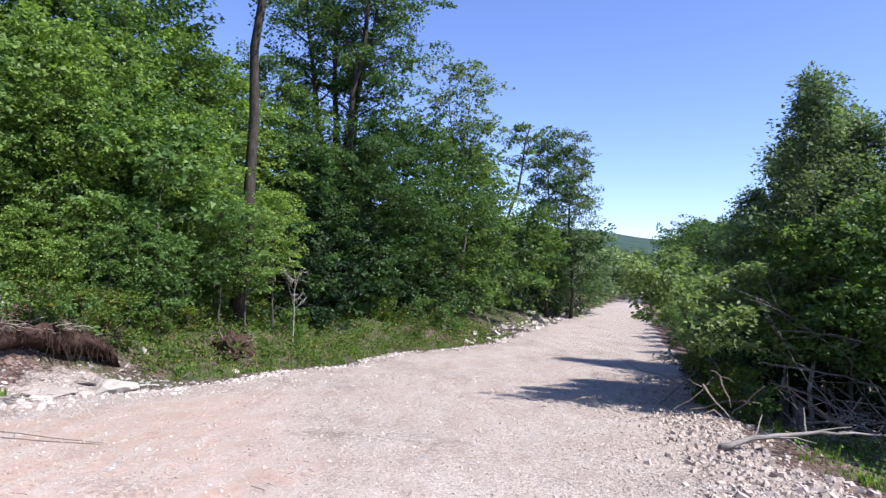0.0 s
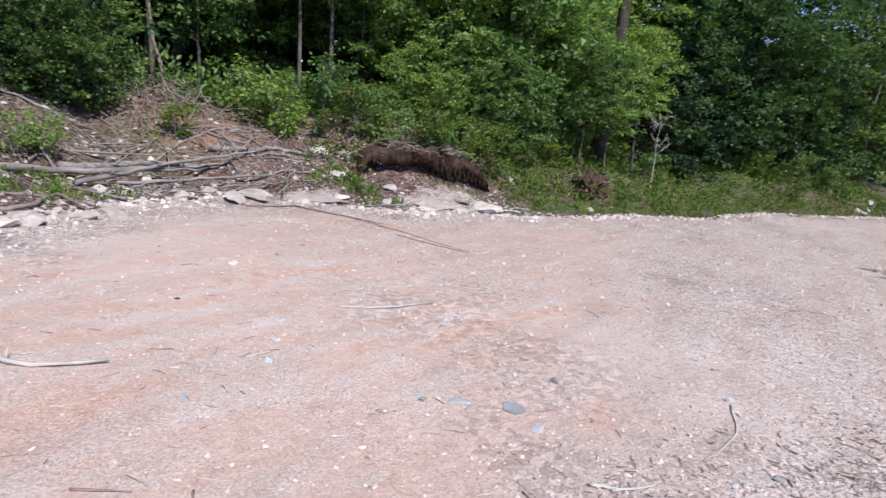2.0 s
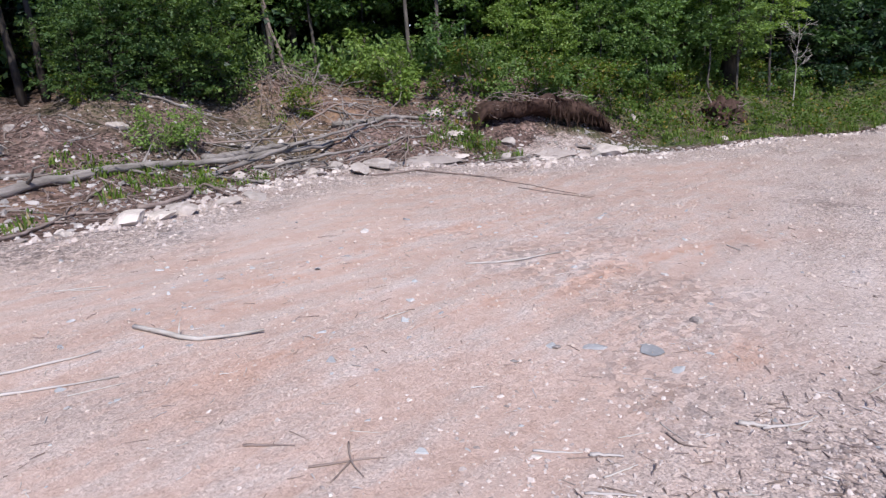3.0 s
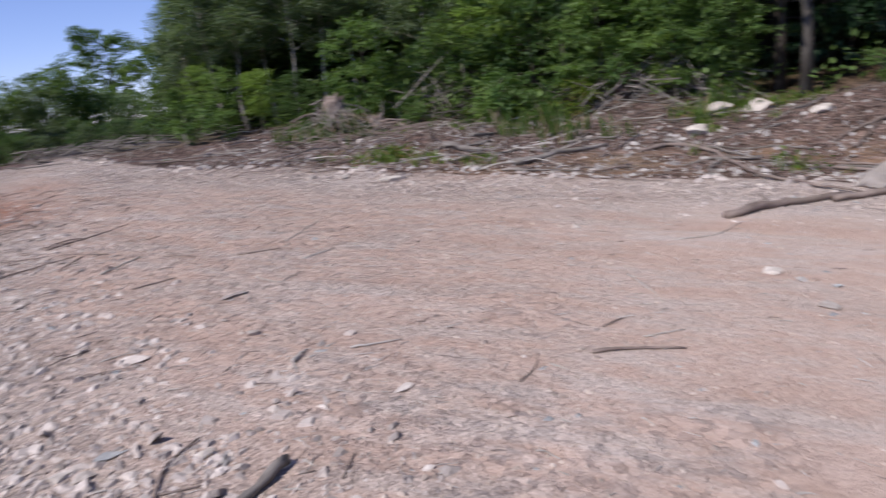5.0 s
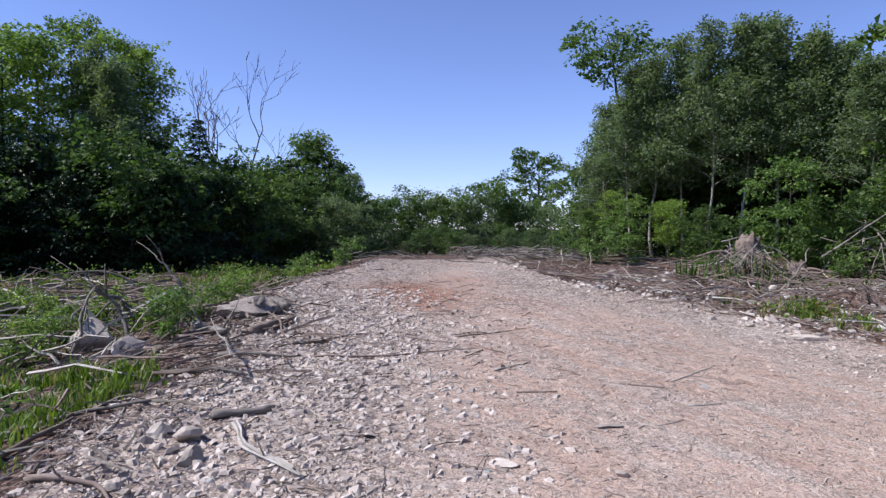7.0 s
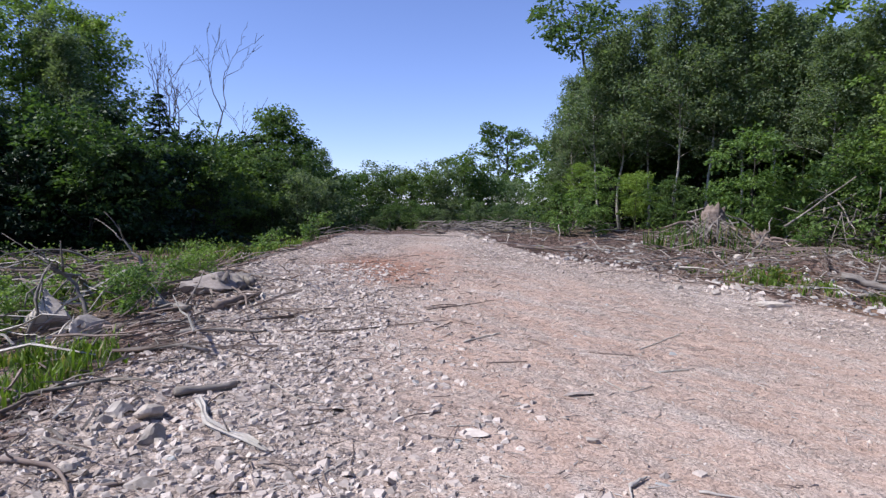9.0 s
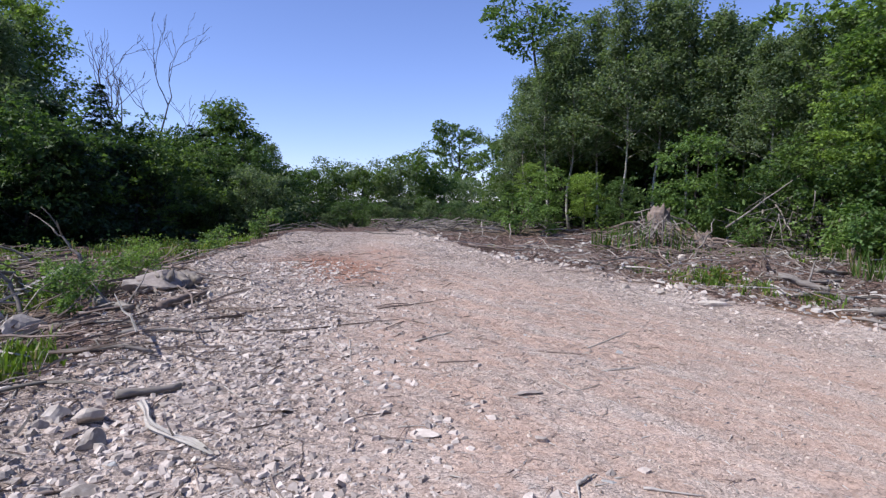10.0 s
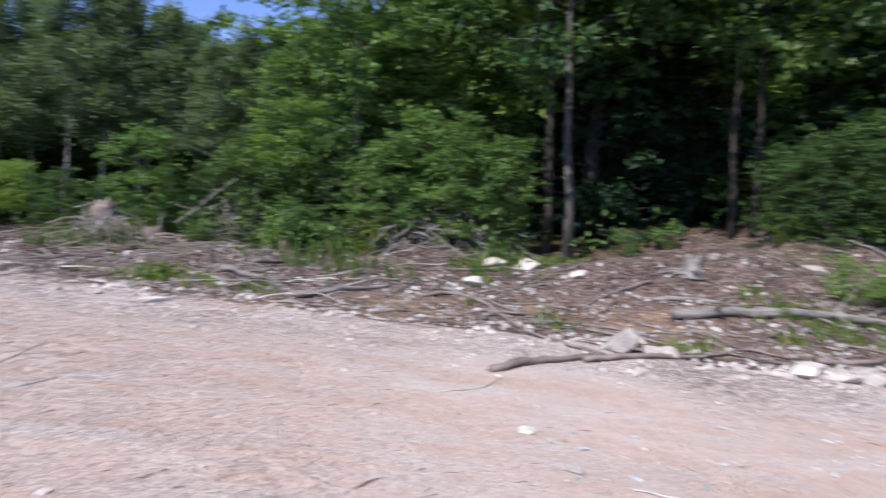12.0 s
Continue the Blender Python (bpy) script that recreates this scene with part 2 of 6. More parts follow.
M_BIRCHBARK = bark_material("birch_bark", (0.30, 0.27, 0.23), (0.58, 0.54, 0.48), 9.0, 0.5, (0.07, 0.055, 0.045))
M_DEAD = bark_material("weathered_wood", (0.30, 0.265, 0.235), (0.62, 0.57, 0.52), 22.0, 0.12, relief=0.003, lying=True)
M_LOG = bark_material("grey_log_bark", (0.115, 0.097, 0.085), (0.36, 0.32, 0.29), 20.0, 0.12, relief=0.006, lying=True)
M_ROT = bark_material("brown_wood", (0.13, 0.095, 0.08), (0.34, 0.27, 0.235), 20.0, 0.2, relief=0.003, lying=True)
M_CLOD = bark_material("torn_earth", (0.075, 0.05, 0.042), (0.22, 0.155, 0.13), 9.0, 0.6)
M_ROOT = bark_material("root_earth", (0.028, 0.015, 0.012), (0.10, 0.06, 0.045), 9.0, 0.6)
M_SILVER = bark_material("silvery_wood", (0.30, 0.265, 0.24), (0.62, 0.57, 0.53), 26.0, 0.1, relief=0.003, lying=True)
M_STONE = stone_material("pale_stone", (0.36, 0.32, 0.285), (0.60, 0.555, 0.51), (0.70, 0.66, 0.62), 0.68)
M_GREYSTONE = stone_material("grey_stone", (0.30, 0.285, 0.27), (0.50, 0.475, 0.455), (0.60, 0.575, 0.55), 0.6)
M_BLUESTONE = stone_material("blue_grey_stone", (0.27, 0.285, 0.295), (0.42, 0.435, 0.44), (0.50, 0.50, 0.49), 0.75)
M_ROADCHIP = stone_material("road_stone", (0.38, 0.315, 0.27), (0.52, 0.45, 0.40), (0.60, 0.54, 0.49), 0.66)
M_CHIP = stone_material("gravel_stone", (0.41, 0.36, 0.33), (0.58, 0.525, 0.49), (0.68, 0.63, 0.6), 0.55)

# ---- mesh tools ----


def mesh_np(name, verts, faces, material, smooth=False):
    """A mesh from arrays; faces is (n, 3) or (n, 4), or a list of such arrays."""
    verts = np.asarray(verts, np.float32)
    groups = faces if isinstance(faces, list) else [faces]
    groups = [np.asarray(g, np.int32) for g in groups if len(g)]
    me = bpy.data.meshes.new(name)
    me.vertices.add(len(verts))
    me.vertices.foreach_set("co", verts.ravel())
    loops = np.concatenate([g.ravel() for g in groups])
    sizes = np.concatenate([np.full(len(g), g.shape[1], np.int32) for g in groups])
    me.loops.add(len(loops))
    me.loops.foreach_set("vertex_index", loops)
    me.polygons.add(len(sizes))
    me.polygons.foreach_set("loop_start", np.concatenate([[0], np.cumsum(sizes)[:-1]]).astype(np.int32))
    me.polygons.foreach_set("use_smooth", np.full(len(sizes), smooth))
    me.materials.append(material)
    me.update(calc_edges=True)
    return me


class Heap:
    """Gathers pieces of geometry into one mesh."""

    def __init__(self):
        self.v, self.f3, self.f4, self.n = [], [], [], 0

    def add(self, v, f):
        v, f = np.asarray(v, float), np.asarray(f)
        (self.f3 if f.shape[1] == 3 else self.f4).append(f + self.n)
        self.v.append(v)
        self.n += len(v)

    def mesh(self, name, material, smooth=False):
        groups = [np.concatenate(g) for g in (self.f3, self.f4) if g]
        return mesh_np(name, np.concatenate(self.v), groups, material, smooth)


def tube(points, radii, sides=6):
    """A tapered tube along points, closed at both ends."""
    p, r = np.asarray(points, float), np.asarray(radii, float)
    d = np.gradient(p, axis=0)
    d /= np.linalg.norm(d, axis=1)[:, None] + 1e-9
    ref = np.array([0.0, 0.0, 1.0]) if abs(d[:, 2]).mean() < 0.8 else np.array([1.0, 0.0, 0.0])
    a = np.cross(d, ref)
    a /= np.linalg.norm(a, axis=1)[:, None] + 1e-9
    b = np.cross(d, a)
    t = np.linspace(0, 2 * np.pi, sides, endpoint=False)
    ring = np.cos(t)[None, :, None] * a[:, None] + np.sin(t)[None, :, None] * b[:, None]
    v = (p[:, None] + ring * r[:, None, None]).reshape(-1, 3)
    n = len(p)
    i = np.arange((n - 1) * sides)
    row, col = i // sides, i % sides
    f = np.stack([row * sides + col, row * sides + (col + 1) % sides, (row + 1) * sides + (col + 1) % sides, (row + 1) * sides + col], 1)
    v = np.concatenate([v, p[[0, -1]]])
    j = np.arange(sides)
    k0, k1 = n * sides, n * sides + 1
    cap0 = np.stack([np.full(sides, k0), (j + 1) % sides, j, np.full(sides, k0)], 1)[:, :3]
    cap1 = np.stack([np.full(sides, k1), (n - 1) * sides + j, (n - 1) * sides + (j + 1) % sides], 1)
    return v, f, np.concatenate([cap0, cap1])


def add_tube(heap, points, radii, sides=6):
    v, f, c = tube(points, radii, sides)
    heap.v.append(v), heap.f4.append(f + heap.n), heap.f3.append(c + heap.n)
    heap.n += len(v)


def bent(a, b, n, wiggle, rng, sag=0.0):
    """n points from a to b with a random bend."""
    a, b = np.asarray(a, float), np.asarray(b, float)
    t = np.linspace(0, 1, n)[:, None]
    p = a + (b - a) * t
    length = np.linalg.norm(b - a)
    w = np.cumsum(rng.normal(0, 1, (n, 3)), 0)
    w -= w[0] + (w[-1] - w[0]) * t
    p = p + w * wiggle * length / n
    p[:, 2] -= sag * length * (4 * t * (1 - t))[:, 0]
    return p


def leaf_frames(c, out, size, rng, flat):
    n = len(c)
    out = out + rng.normal(0, 0.5, (n, 3))
    out[:, 2] = out[:, 2] * 0.6 - 0.25
    out /= np.linalg.norm(out, axis=1)[:, None] + 1e-9
    up = np.array([0, 0, 1.0]) * flat + rng.normal(0, 0.45, (n, 3))
    side = np.cross(out, up)
    side /= np.linalg.norm(side, axis=1)[:, None] + 1e-9
    return out, side, np.cross(side, out), (size * rng.uniform(0.6, 1.35, n))[:, None]


def leaf_quads(c, out, size, rng, flat=0.6, narrow=0.62):
    """Folded, pointed leaves at c, pointing along out, more or less level."""
    out, side, nor, s = leaf_frames(c, out, size, rng, flat)
    n = len(c)
    mid = c + out * s * 0.45
    v = np.stack([c, mid + side * s * narrow * 0.5 + nor * s * 0.1, c + out * s, mid - side * s * narrow * 0.5 + nor * s * 0.1], 1).reshape(-1, 3)
    return v, np.arange(4 * n).reshape(n, 4)


def leaf_darts(c, out, size, rng, flat=0.55):
    """Small leaves of tree crowns: one skewed pointed face each."""
    out, side, nor, s = leaf_frames(c, out, size, rng, flat)
    n = len(c)
    k = rng.uniform(0.2, 0.6, (n, 1))
    v = np.stack([c - side * s * 0.2, c + out * s * k + side * s * 0.5, c + out * s * 1.05 - side * s * 0.25 * rng.random((n, 1))], 1).reshape(-1, 3)
    return v, np.arange(3 * n).reshape(n, 3)


def part(name, me, parent, label=""):
    ob = new(name, me)
    ob.parent = parent
    if label:
        ob["label"] = label
    return ob


def smooth(a, lo, hi):
    t = np.clip((np.asarray(a, float) - lo) / (hi - lo), 0, 1)
    return t * t * (3 - 2 * t)


# ---- the lie of the land ----
SLOPE = math.tan(radians(4.5))
WEST_Y = [-90, -60, -40, -20, -12.5, -9.3, -7, -5.1, -3.5, -2, -0.4, 0.8, 2.4, 4, 5.5, 7.6, 9.2, 11.3, 12.3, 16.6, 19.2, 23.2, 27.7, 37.3, 53.9, 74.4, 105, 155]
WEST_X = [-72, -45, -31, -15, -9.9, -7.95, -7.75, -7.7, -7.55, -7.45, -7.3, -7.1, -6.85, -7.1, -7.7, -8.1, -6.6, -5.5, -4.8, -4.0, -2.7, -1.5, 2.1, 5.4, 11.9, 19.2, 32, 59]
EAST_Y = [-90, -60, -40, -20, -11.5, -10, -8.4, -6.9, -6, -5.6, -5.2, -4.7, -4.3, -3.9, -3, 0, 3.5, 7, 11.6, 25.7, 43.9, 76.2, 105, 155]
EAST_X = [-66, -40, -26, -11, -5.9, -4.2, -2.7, -1.9, -1.84, -1.57, -0.94, -0.44, -0.24, -0.05, 0.41, 1.6, 2.8, 4.0, 4.85, 9, 13.8, 22.9, 36, 63]
BANK_Y, BANK_H = [-4, -1, 1.5, 6, 14, 20, 30, 80], [0.0, 0.25, 0.45, 1.35, 1.35, 1.1, 1.0, 0.8]

MOUNDS = [(-11.5, 8.7, 0.9, 0.28), (-11.2, -6.9, 0.8, 0.3), (-10.2, -5.0, 0.7, 0.16), (-12.9, -1.3, 0.8, 0.3), (-10.4, 4.0, 0.9, 0.18)]


def wave(x, y, s, seed=0.0):
    """Cheap smooth noise from sines, about -1 to 1."""
    a = np.sin(x * s + 1.3 * np.sin(y * s * 0.7 + seed) + seed) + np.sin(y * s * 1.1 + 1.7 * np.sin(x * s * 0.6 + seed * 2) + seed * 3)
    b = np.sin((x + y) * s * 2.1 + seed * 5 + np.sin(y * s * 1.9)) * np.sin((x - y) * s * 1.8 + seed)
    return (a + b) / 3


def past_edges(x, y):
    """Metres beyond the road's west and east edge."""
    wob = 0.22 * wave(x * 0 + y, y * 0, 1.9, 2.0)
    return np.interp(y, WEST_Y, WEST_X) + wob - x, x - np.interp(y, EAST_Y, EAST_X) + wob


def ground_z(x, y):
    x, y = np.asarray(x, float), np.asarray(y, float)
    u = 0.34 * x + 0.94 * y
    down = np.where(u < 14, u, 14 + 7 * (1 - np.exp(-np.maximum(u - 14, 0) / 7)))
    up = np.where(-u < 11, -u, 11 + 3 * (1 - np.exp(-np.maximum(-u - 11, 0) / 3)))
    z = np.where(u > 0, -SLOPE * down, SLOPE * up - 0.03 * np.clip(-u - 14, 0, 40))
    w, e = past_edges(x, y)
    d = np.hypot(x, y)
    off = np.maximum(w, e)
    z = z + np.interp(y, BANK_Y, BANK_H) * smooth(w, 1.0, 5.0) * (1 + 0.25 * wave(x, y, 0.8, 1.0))
    z = z + 0.03 * np.clip(w - 5, 0, 25)
    for mx, my, mr, mh in MOUNDS:
        z = z + mh * np.exp(-((x - mx) ** 2 + (y - my) ** 2) / mr ** 2) * (1 + 0.3 * wave(x, y, 3.1, 7.0))
    z = z - 0.3 * smooth(e, 0.1, 2.2) * smooth(d, 1.5, 5)
    z = z + 0.05 * np.exp(-((off + 0.15) / 0.35) ** 2)
    z = z + smooth(off, 0.1, 1.5) * (0.09 * wave(x, y, 1.7, 3.0) + 0.045 * wave(x, y, 5.1, 4.0)) * (1 - smooth(d, 60, 120))
    z = z + (1 - smooth(off, -0.3, 0.4)) * (0.02 * wave(x, y, 0.9, 5.0) + 0.008 * wave(x, y, 4.3, 6.0)) * (1 - smooth(d, 40, 80))
    az = np.arctan2(-x, y)
    ridge = 100 * np.exp(-((d - 1300) / 480) ** 2) * (0.85 + 0.12 * np.sin(az * 9 + 1) + 0.08 * np.sin(az * 23)) * (0.12 + 0.88 * np.exp(-((az + 0.26) / 0.9) ** 2))
    return z + ridge


def gz(x, y):
    return float(ground_z(x, y))


def build_ground():
    n = 360
    s = np.linspace(-1, 1, n)
    g = np.sign(s) * (abs(s) * 24 + abs(s) ** 9 * 3200)
    X, Y = np.meshgrid(g - 1.5, g + 1.0, indexing="ij")
    Z = ground_z(X, Y)
    i, j = np.meshgrid(np.arange(n - 1), np.arange(n - 1), indexing="ij")
    a = (i * n + j).ravel()
    me = mesh_np("ground", np.stack([X, Y, Z], -1).reshape(-1, 3), np.stack([a, a + n, a + n + 1, a + 1], 1), M_GROUND, True)
    w, e = past_edges(X, Y)
    off, d = np.maximum(w, e), np.hypot(X, Y)
    road = (1 - smooth(off, -0.25, 0.35)) * (1 - 0.8 * smooth(-(0.34 * X + 0.94 * Y), 13.5, 17))
    for px, py, sx, sy in ((-6.6, 11.5, 0.9, 1.9), (-7.75, 9.2, 0.45, 0.9)):
        road = np.maximum(road, 0.85 * np.exp(-(((X - px) / sx) ** 2 + ((Y - py) / sy) ** 2)))
    east_grass = smooth(e, 0.6, 1.6) * (0.2 + 0.4 * wave(X, Y, 0.9, 8.0))
    west_grass = smooth(w, 0.3, 1.2) * smooth(wave(X, Y, 0.55, 9.0) + 0.7 * smooth(Y, 11, 15), 0.1, 0.6) * (0.3 + 0.7 * smooth(Y, 10, 15))
    litter = np.maximum(smooth(w, 4.5, 7.0), smooth(e, 5.0, 8.0))
    rut_a = np.interp(Y, [0, 2.1, 3.5, 4.6, 5.6, 8], [-3.7, -3.82, -4.07, -4.09, -4.0, -3.2]) + 0.06 * wave(Y, X * 0, 3.1, 2.0)
    rut_b = np.interp(Y, [0, 1.2, 1.9, 3.1, 4.0, 5.2, 7], [-3.1, -2.99, -2.86, -2.68, -2.31, -2.1, -1.4]) + 0.06 * wave(Y, X * 0, 2.7, 5.0)
    track = 0.9 * np.exp(-((X - rut_a) / 0.32) ** 2) + np.exp(-((X - rut_b) / 0.27) ** 2) + 0.8 * np.exp(-(((X + 0.85) / 0.45) ** 2 + ((Y - 3.7) / 0.5) ** 2))
    clay = np.clip(1.15 * track * smooth(-abs(Y - 4.0), -4.5, -1.5), 0, 1)
    for px, py, r0 in ((-8.2, -1.2, 0.8), (-8.6, 2.0, 0.9), (-7.9, -2.8, 0.6), (-10.4, 9.2, 1.0), (-9.0, 0.6, 0.6), (-8.9, -4.6, 0.7)):
        clay = np.maximum(clay, np.exp(-(((X - px) / r0) ** 2 + ((Y - py) / r0 / 1.4) ** 2)))
    red = 1.3 * np.exp(-(((X + 5.0) / 0.7) ** 2 + ((Y + 8.4) / 0.9) ** 2)) + 0.6 * np.exp(-(((X + 4.6) / 0.5) ** 2 + ((Y + 7.4) / 0.4) ** 2)) + 0.5 * np.exp(-(((X + 6.4) / 0.7) ** 2 + ((Y + 9.2) / 0.5) ** 2))
    clay = np.maximum(clay, 0.6 * smooth(-e, 1.8, 3.2) * smooth(-w, 0.6, 1.8) * smooth(-d, -22, -12) * smooth(-X - 0.25 * Y, -0.8, 0.8))
    far = smooth(d, 130, 220) * (1 - road)
    packed = smooth(Y, -2.5, 1.0) * (1 - 0.8 * smooth(Y, 4.5, 7.5)) * smooth(-e, 2.2, 3.6) * smooth(-w, 0.6, 1.6) * (0.8 + 0.3 * wave(X, Y, 1.3, 2.4))
    coarse = 0.55 * smooth(-Y, 0.8, 3.5) * (0.75 + 0.4 * wave(X, Y, 0.9, 6.4)) + smooth(e, -2.6, -1.2) * smooth(-Y, -9, -4) + 0.5 * smooth(wave(X, Y, 1.1, 3.3), 0.2, 0.7) + 0.35 * smooth(w, -1.2, -0.5)
    for name, val in (("road", road), ("grass", np.clip(east_grass + west_grass, 0, 1)), ("litter", litter), ("clay", clay), ("red", red), ("far", far), ("coarse", coarse), ("packed", packed)):
        a = me.attributes.new(name, "FLOAT", "POINT")
        a.data.foreach_set("value", np.clip(val, 0, 1).astype(np.float32).ravel())
    return tagged(new("ground", me), "sloping ground with a pale gravel logging road, torn earth and grass", "ground", "", "structure")


build_ground()

# ---- trees ----


def grow(seed, height, trunk_r, crown_from, spread, leaves, leaf, limbs=18, sides=7, lean=(0.0, 0.0), rise=0.55, cluster=45, puff=0.42, forks=1, bare=False, taper_top=0.25, shape="round", twigs=3, apart=0.11, wooded=0.4, wiggle=0.09, fine=False, thick=1.0):
    """Wood and leaves of one tree: trunk, limbs, twigs, leaves in sprays at the twigs."""
    rng = np.random.default_rng(seed)
    wood, twig_ends, twig_dirs = Heap(), [], []
    stems = []
    for k in range(forks):
        a0 = rng.uniform(0, 6.28)
        off = np.array([math.cos(a0), math.sin(a0), 0]) * (0.0 if forks == 1 else height * apart * rng.uniform(0.7, 1.3))
        h = height * (1.0 if k == 0 else rng.uniform(0.8, 0.97))
        top = np.array([lean[0], lean[1], 0]) * h + off + [0, 0, h]
        foot = off * 0.06 - [0, 0, 0.12]
        p = bent(foot, top, 9, wiggle, rng)
        r = trunk_r / (1 if forks == 1 else 1.3) * np.linspace(1, taper_top * 0.5, 9) * (1 + 0.35 * np.exp(-np.linspace(0, 9, 9)))
        add_tube(wood, p, r, sides)
        stems.append((p, r, h))
    per = max(2, limbs // forks)
    for p, r, h in stems:
        for i in range(per):
            t = crown_from + (0.985 - crown_from) * (i + rng.uniform(0, 1)) / per
            q = t * 8
            k = min(int(q), 7)
            base = p[k] + (p[k + 1] - p[k]) * (q - k)
            s = (t - crown_from) / (1 - crown_from)
            if shape == "cone":
                reach = spread * (1.02 - s) ** 0.85 + 0.12
            elif shape == "spire":
                reach = spread * (0.6 + 0.5 * math.sin(math.pi * min(1, s * 1.3 + 0.2))) * (1.05 - s) ** 0.6
            elif shape == "tall":
                reach = spread * (0.55 + 0.6 * math.sin(math.pi * min(1, s * 0.9 + 0.1))) * (1.0 - 0.45 * s)
            else:
                reach = spread * (0.35 + 0.75 * math.sin(math.pi * (0.12 + 0.8 * s)))
            reach *= rng.uniform(0.7, 1.2)
            a = i * 2.4 + rng.uniform(-0.5, 0.5)
            way = np.array([math.cos(a), math.sin(a), rise * rng.uniform(0.6, 1.4)])
            tip = base + way * reach
            lp = bent(base, tip, 4, 0.25, rng, -0.04)
            rr = max(0.006, r[k] * 0.42)
            add_tube(wood, lp, np.linspace(rr, rr * 0.25, 4), 4 if bare or sides > 7 else 3)
            m = max(1, int(twigs + reach * (1.4 if not bare else 2.2)))
            for _ in range(m):
                tt = rng.uniform(0.3, 1.0)
                kk = min(int(tt * 3), 2)
                b0 = lp[kk] + (lp[kk + 1] - lp[kk]) * (tt * 3 - kk)
                dr = way * 0.5 + rng.normal(0, 0.6, 3) * [1, 1, 0.55]
                dr /= np.linalg.norm(dr) + 1e-9
                ln = reach * rng.uniform(0.22, 0.5) + 0.1
                e0 = b0 + dr * ln
                if bare or rng.random() < wooded:
                    add_tube(wood, bent(b0, e0, 3, 0.3, rng), np.linspace(max(rr * 0.3, 0.004), 0.003, 3), 3)
                twig_ends.append((b0 + e0) / 2 if rng.random() < 0.35 else e0)
                twig_dirs.append(dr)
                if bare:
                    for _ in range(2):
                        d2 = dr + rng.normal(0, 0.6, 3)
                        add_tube(wood, np.stack([e0 - dr * ln * rng.uniform(0, 0.5), e0 + d2 * ln * 0.5]), [0.006, 0.003], 3)
    if bare or leaves == 0:
        return wood, None
    ends, dirs = np.array(twig_ends), np.array(twig_dirs)
    # leaves lie in long drooping sprays round the twig ends, with gaps between them
    plates = max(6, min(len(ends), leaves // cluster))
    chosen = rng.permutation(len(ends))[:plates]
    weight = rng.uniform(0.35, 1.0, plates)
    pick = rng.choice(plates, leaves, p=weight / weight.sum())
    radius = puff * 1.75 * rng.uniform(0.6, 1.4, plates)
    ang, rad = rng.uniform(0, 6.28, leaves), np.sqrt(rng.random(leaves)) ** 0.9
    ahead = dirs[chosen][:, :2] + rng.normal(0, 0.15, (plates, 2))
    ahead /= np.linalg.norm(ahead, axis=1)[:, None] + 1e-9
    long, wide = np.cos(ang) * rad * 1.35, np.sin(ang) * rad * rng.uniform(0.5, 0.85, plates)[pick]
    flat = ahead[pick] * long[:, None] + np.stack([-ahead[pick][:, 1], ahead[pick][:, 0]], 1) * wide[:, None]
    pitch = rng.normal(0.08, 0.28, plates)[pick] * long + rng.normal(0, 0.3, plates)[pick] * wide
    off = np.concatenate([flat, (pitch - 0.3 * rad ** 2 + rng.normal(0, 0.13, leaves) * thick)[:, None]], 1) * radius[pick][:, None]
    c = ends[chosen][pick] + off
    shape_of = leaf_quads if fine else leaf_darts
    v, f = shape_of(c, dirs[chosen][pick] * 0.4 + off / radius[pick][:, None], np.full(leaves, leaf), rng)
    crown = Heap()
    crown.add(v, f)
    return wood, crown


def tree(name, label, category, group, wood_mat, leaf_mat, **kw):
    """One tree at the origin: an Empty with its trunk and its crown."""
    wood, crown = grow(**kw)
    e = new(name)
    e.empty_display_size = 0.3
    tagged(e, label, category, group)
    part("trunk", wood.mesh("trunk", wood_mat, True), e)
    if crown:
        part("crown", crown.mesh("crown", leaf_mat), e)
    return e


def spruce(seed, height, spread):
    rng = np.random.default_rng(seed)
    wood, crown = Heap(), Heap()
    add_tube(wood, bent((0, 0, -0.1), (0, 0, height), 7, 0.03, rng), np.linspace(0.09, 0.008, 7) * height / 6, 6)
    z = height * 0.08
    while z < height * 0.98:
        s = z / height
        for a in np.arange(7) * 0.9 + rng.uniform(0, 6):
            reach = spread * (1 - s) ** 0.8 * rng.uniform(0.75, 1.1) + 0.06
            d = np.array([math.cos(a), math.sin(a), -0.12 + 0.25 * s])
            n = int(26 * reach + 8)
            t = rng.uniform(0.1, 1, n)[:, None]
            c = np.array([0, 0, z]) + d * reach * t + rng.normal(0, 0.05, (n, 3))
            side = np.stack([-d[1] * np.sign(rng.normal(size=n)), d[0] * np.sign(rng.normal(size=n)), np.full(n, -0.1)], 1)
            v, f = leaf_quads(c, d + side * 0.7, np.full(n, 0.22), rng, 1.0, 0.35)
            crown.add(v, f)
        z += height * 0.045
    e = new("spruce_tree")
    tagged(e, "dark green young spruce with a pointed top", "tree")
    part("trunk", wood.mesh("trunk", M_DARKBARK, True), e)
    part("crown", crown.mesh("crown", M_NEEDLE), e)
    return e


def place(src, x, y, turn=0.0, size=1.0, z=None, label=""):
    c = copy_thing(src, pose(x, y, gz(x, y) if z is None else z, 0, 0, turn))
    c.scale = (size, size, size * 1.0)
    if label:
        c["label"] = label
    return c


def polar(az, d):
    return -math.sin(radians(az)) * d, math.cos(radians(az)) * d


def first(src, az, d, turn=0.0, size=1.0):
    """Puts the built one itself at its place."""
    x, y = polar(az, d)
    src.matrix_world = pose(x, y, gz(x, y), 0, 0, turn)
    src.scale = (size, size, size)
    return src


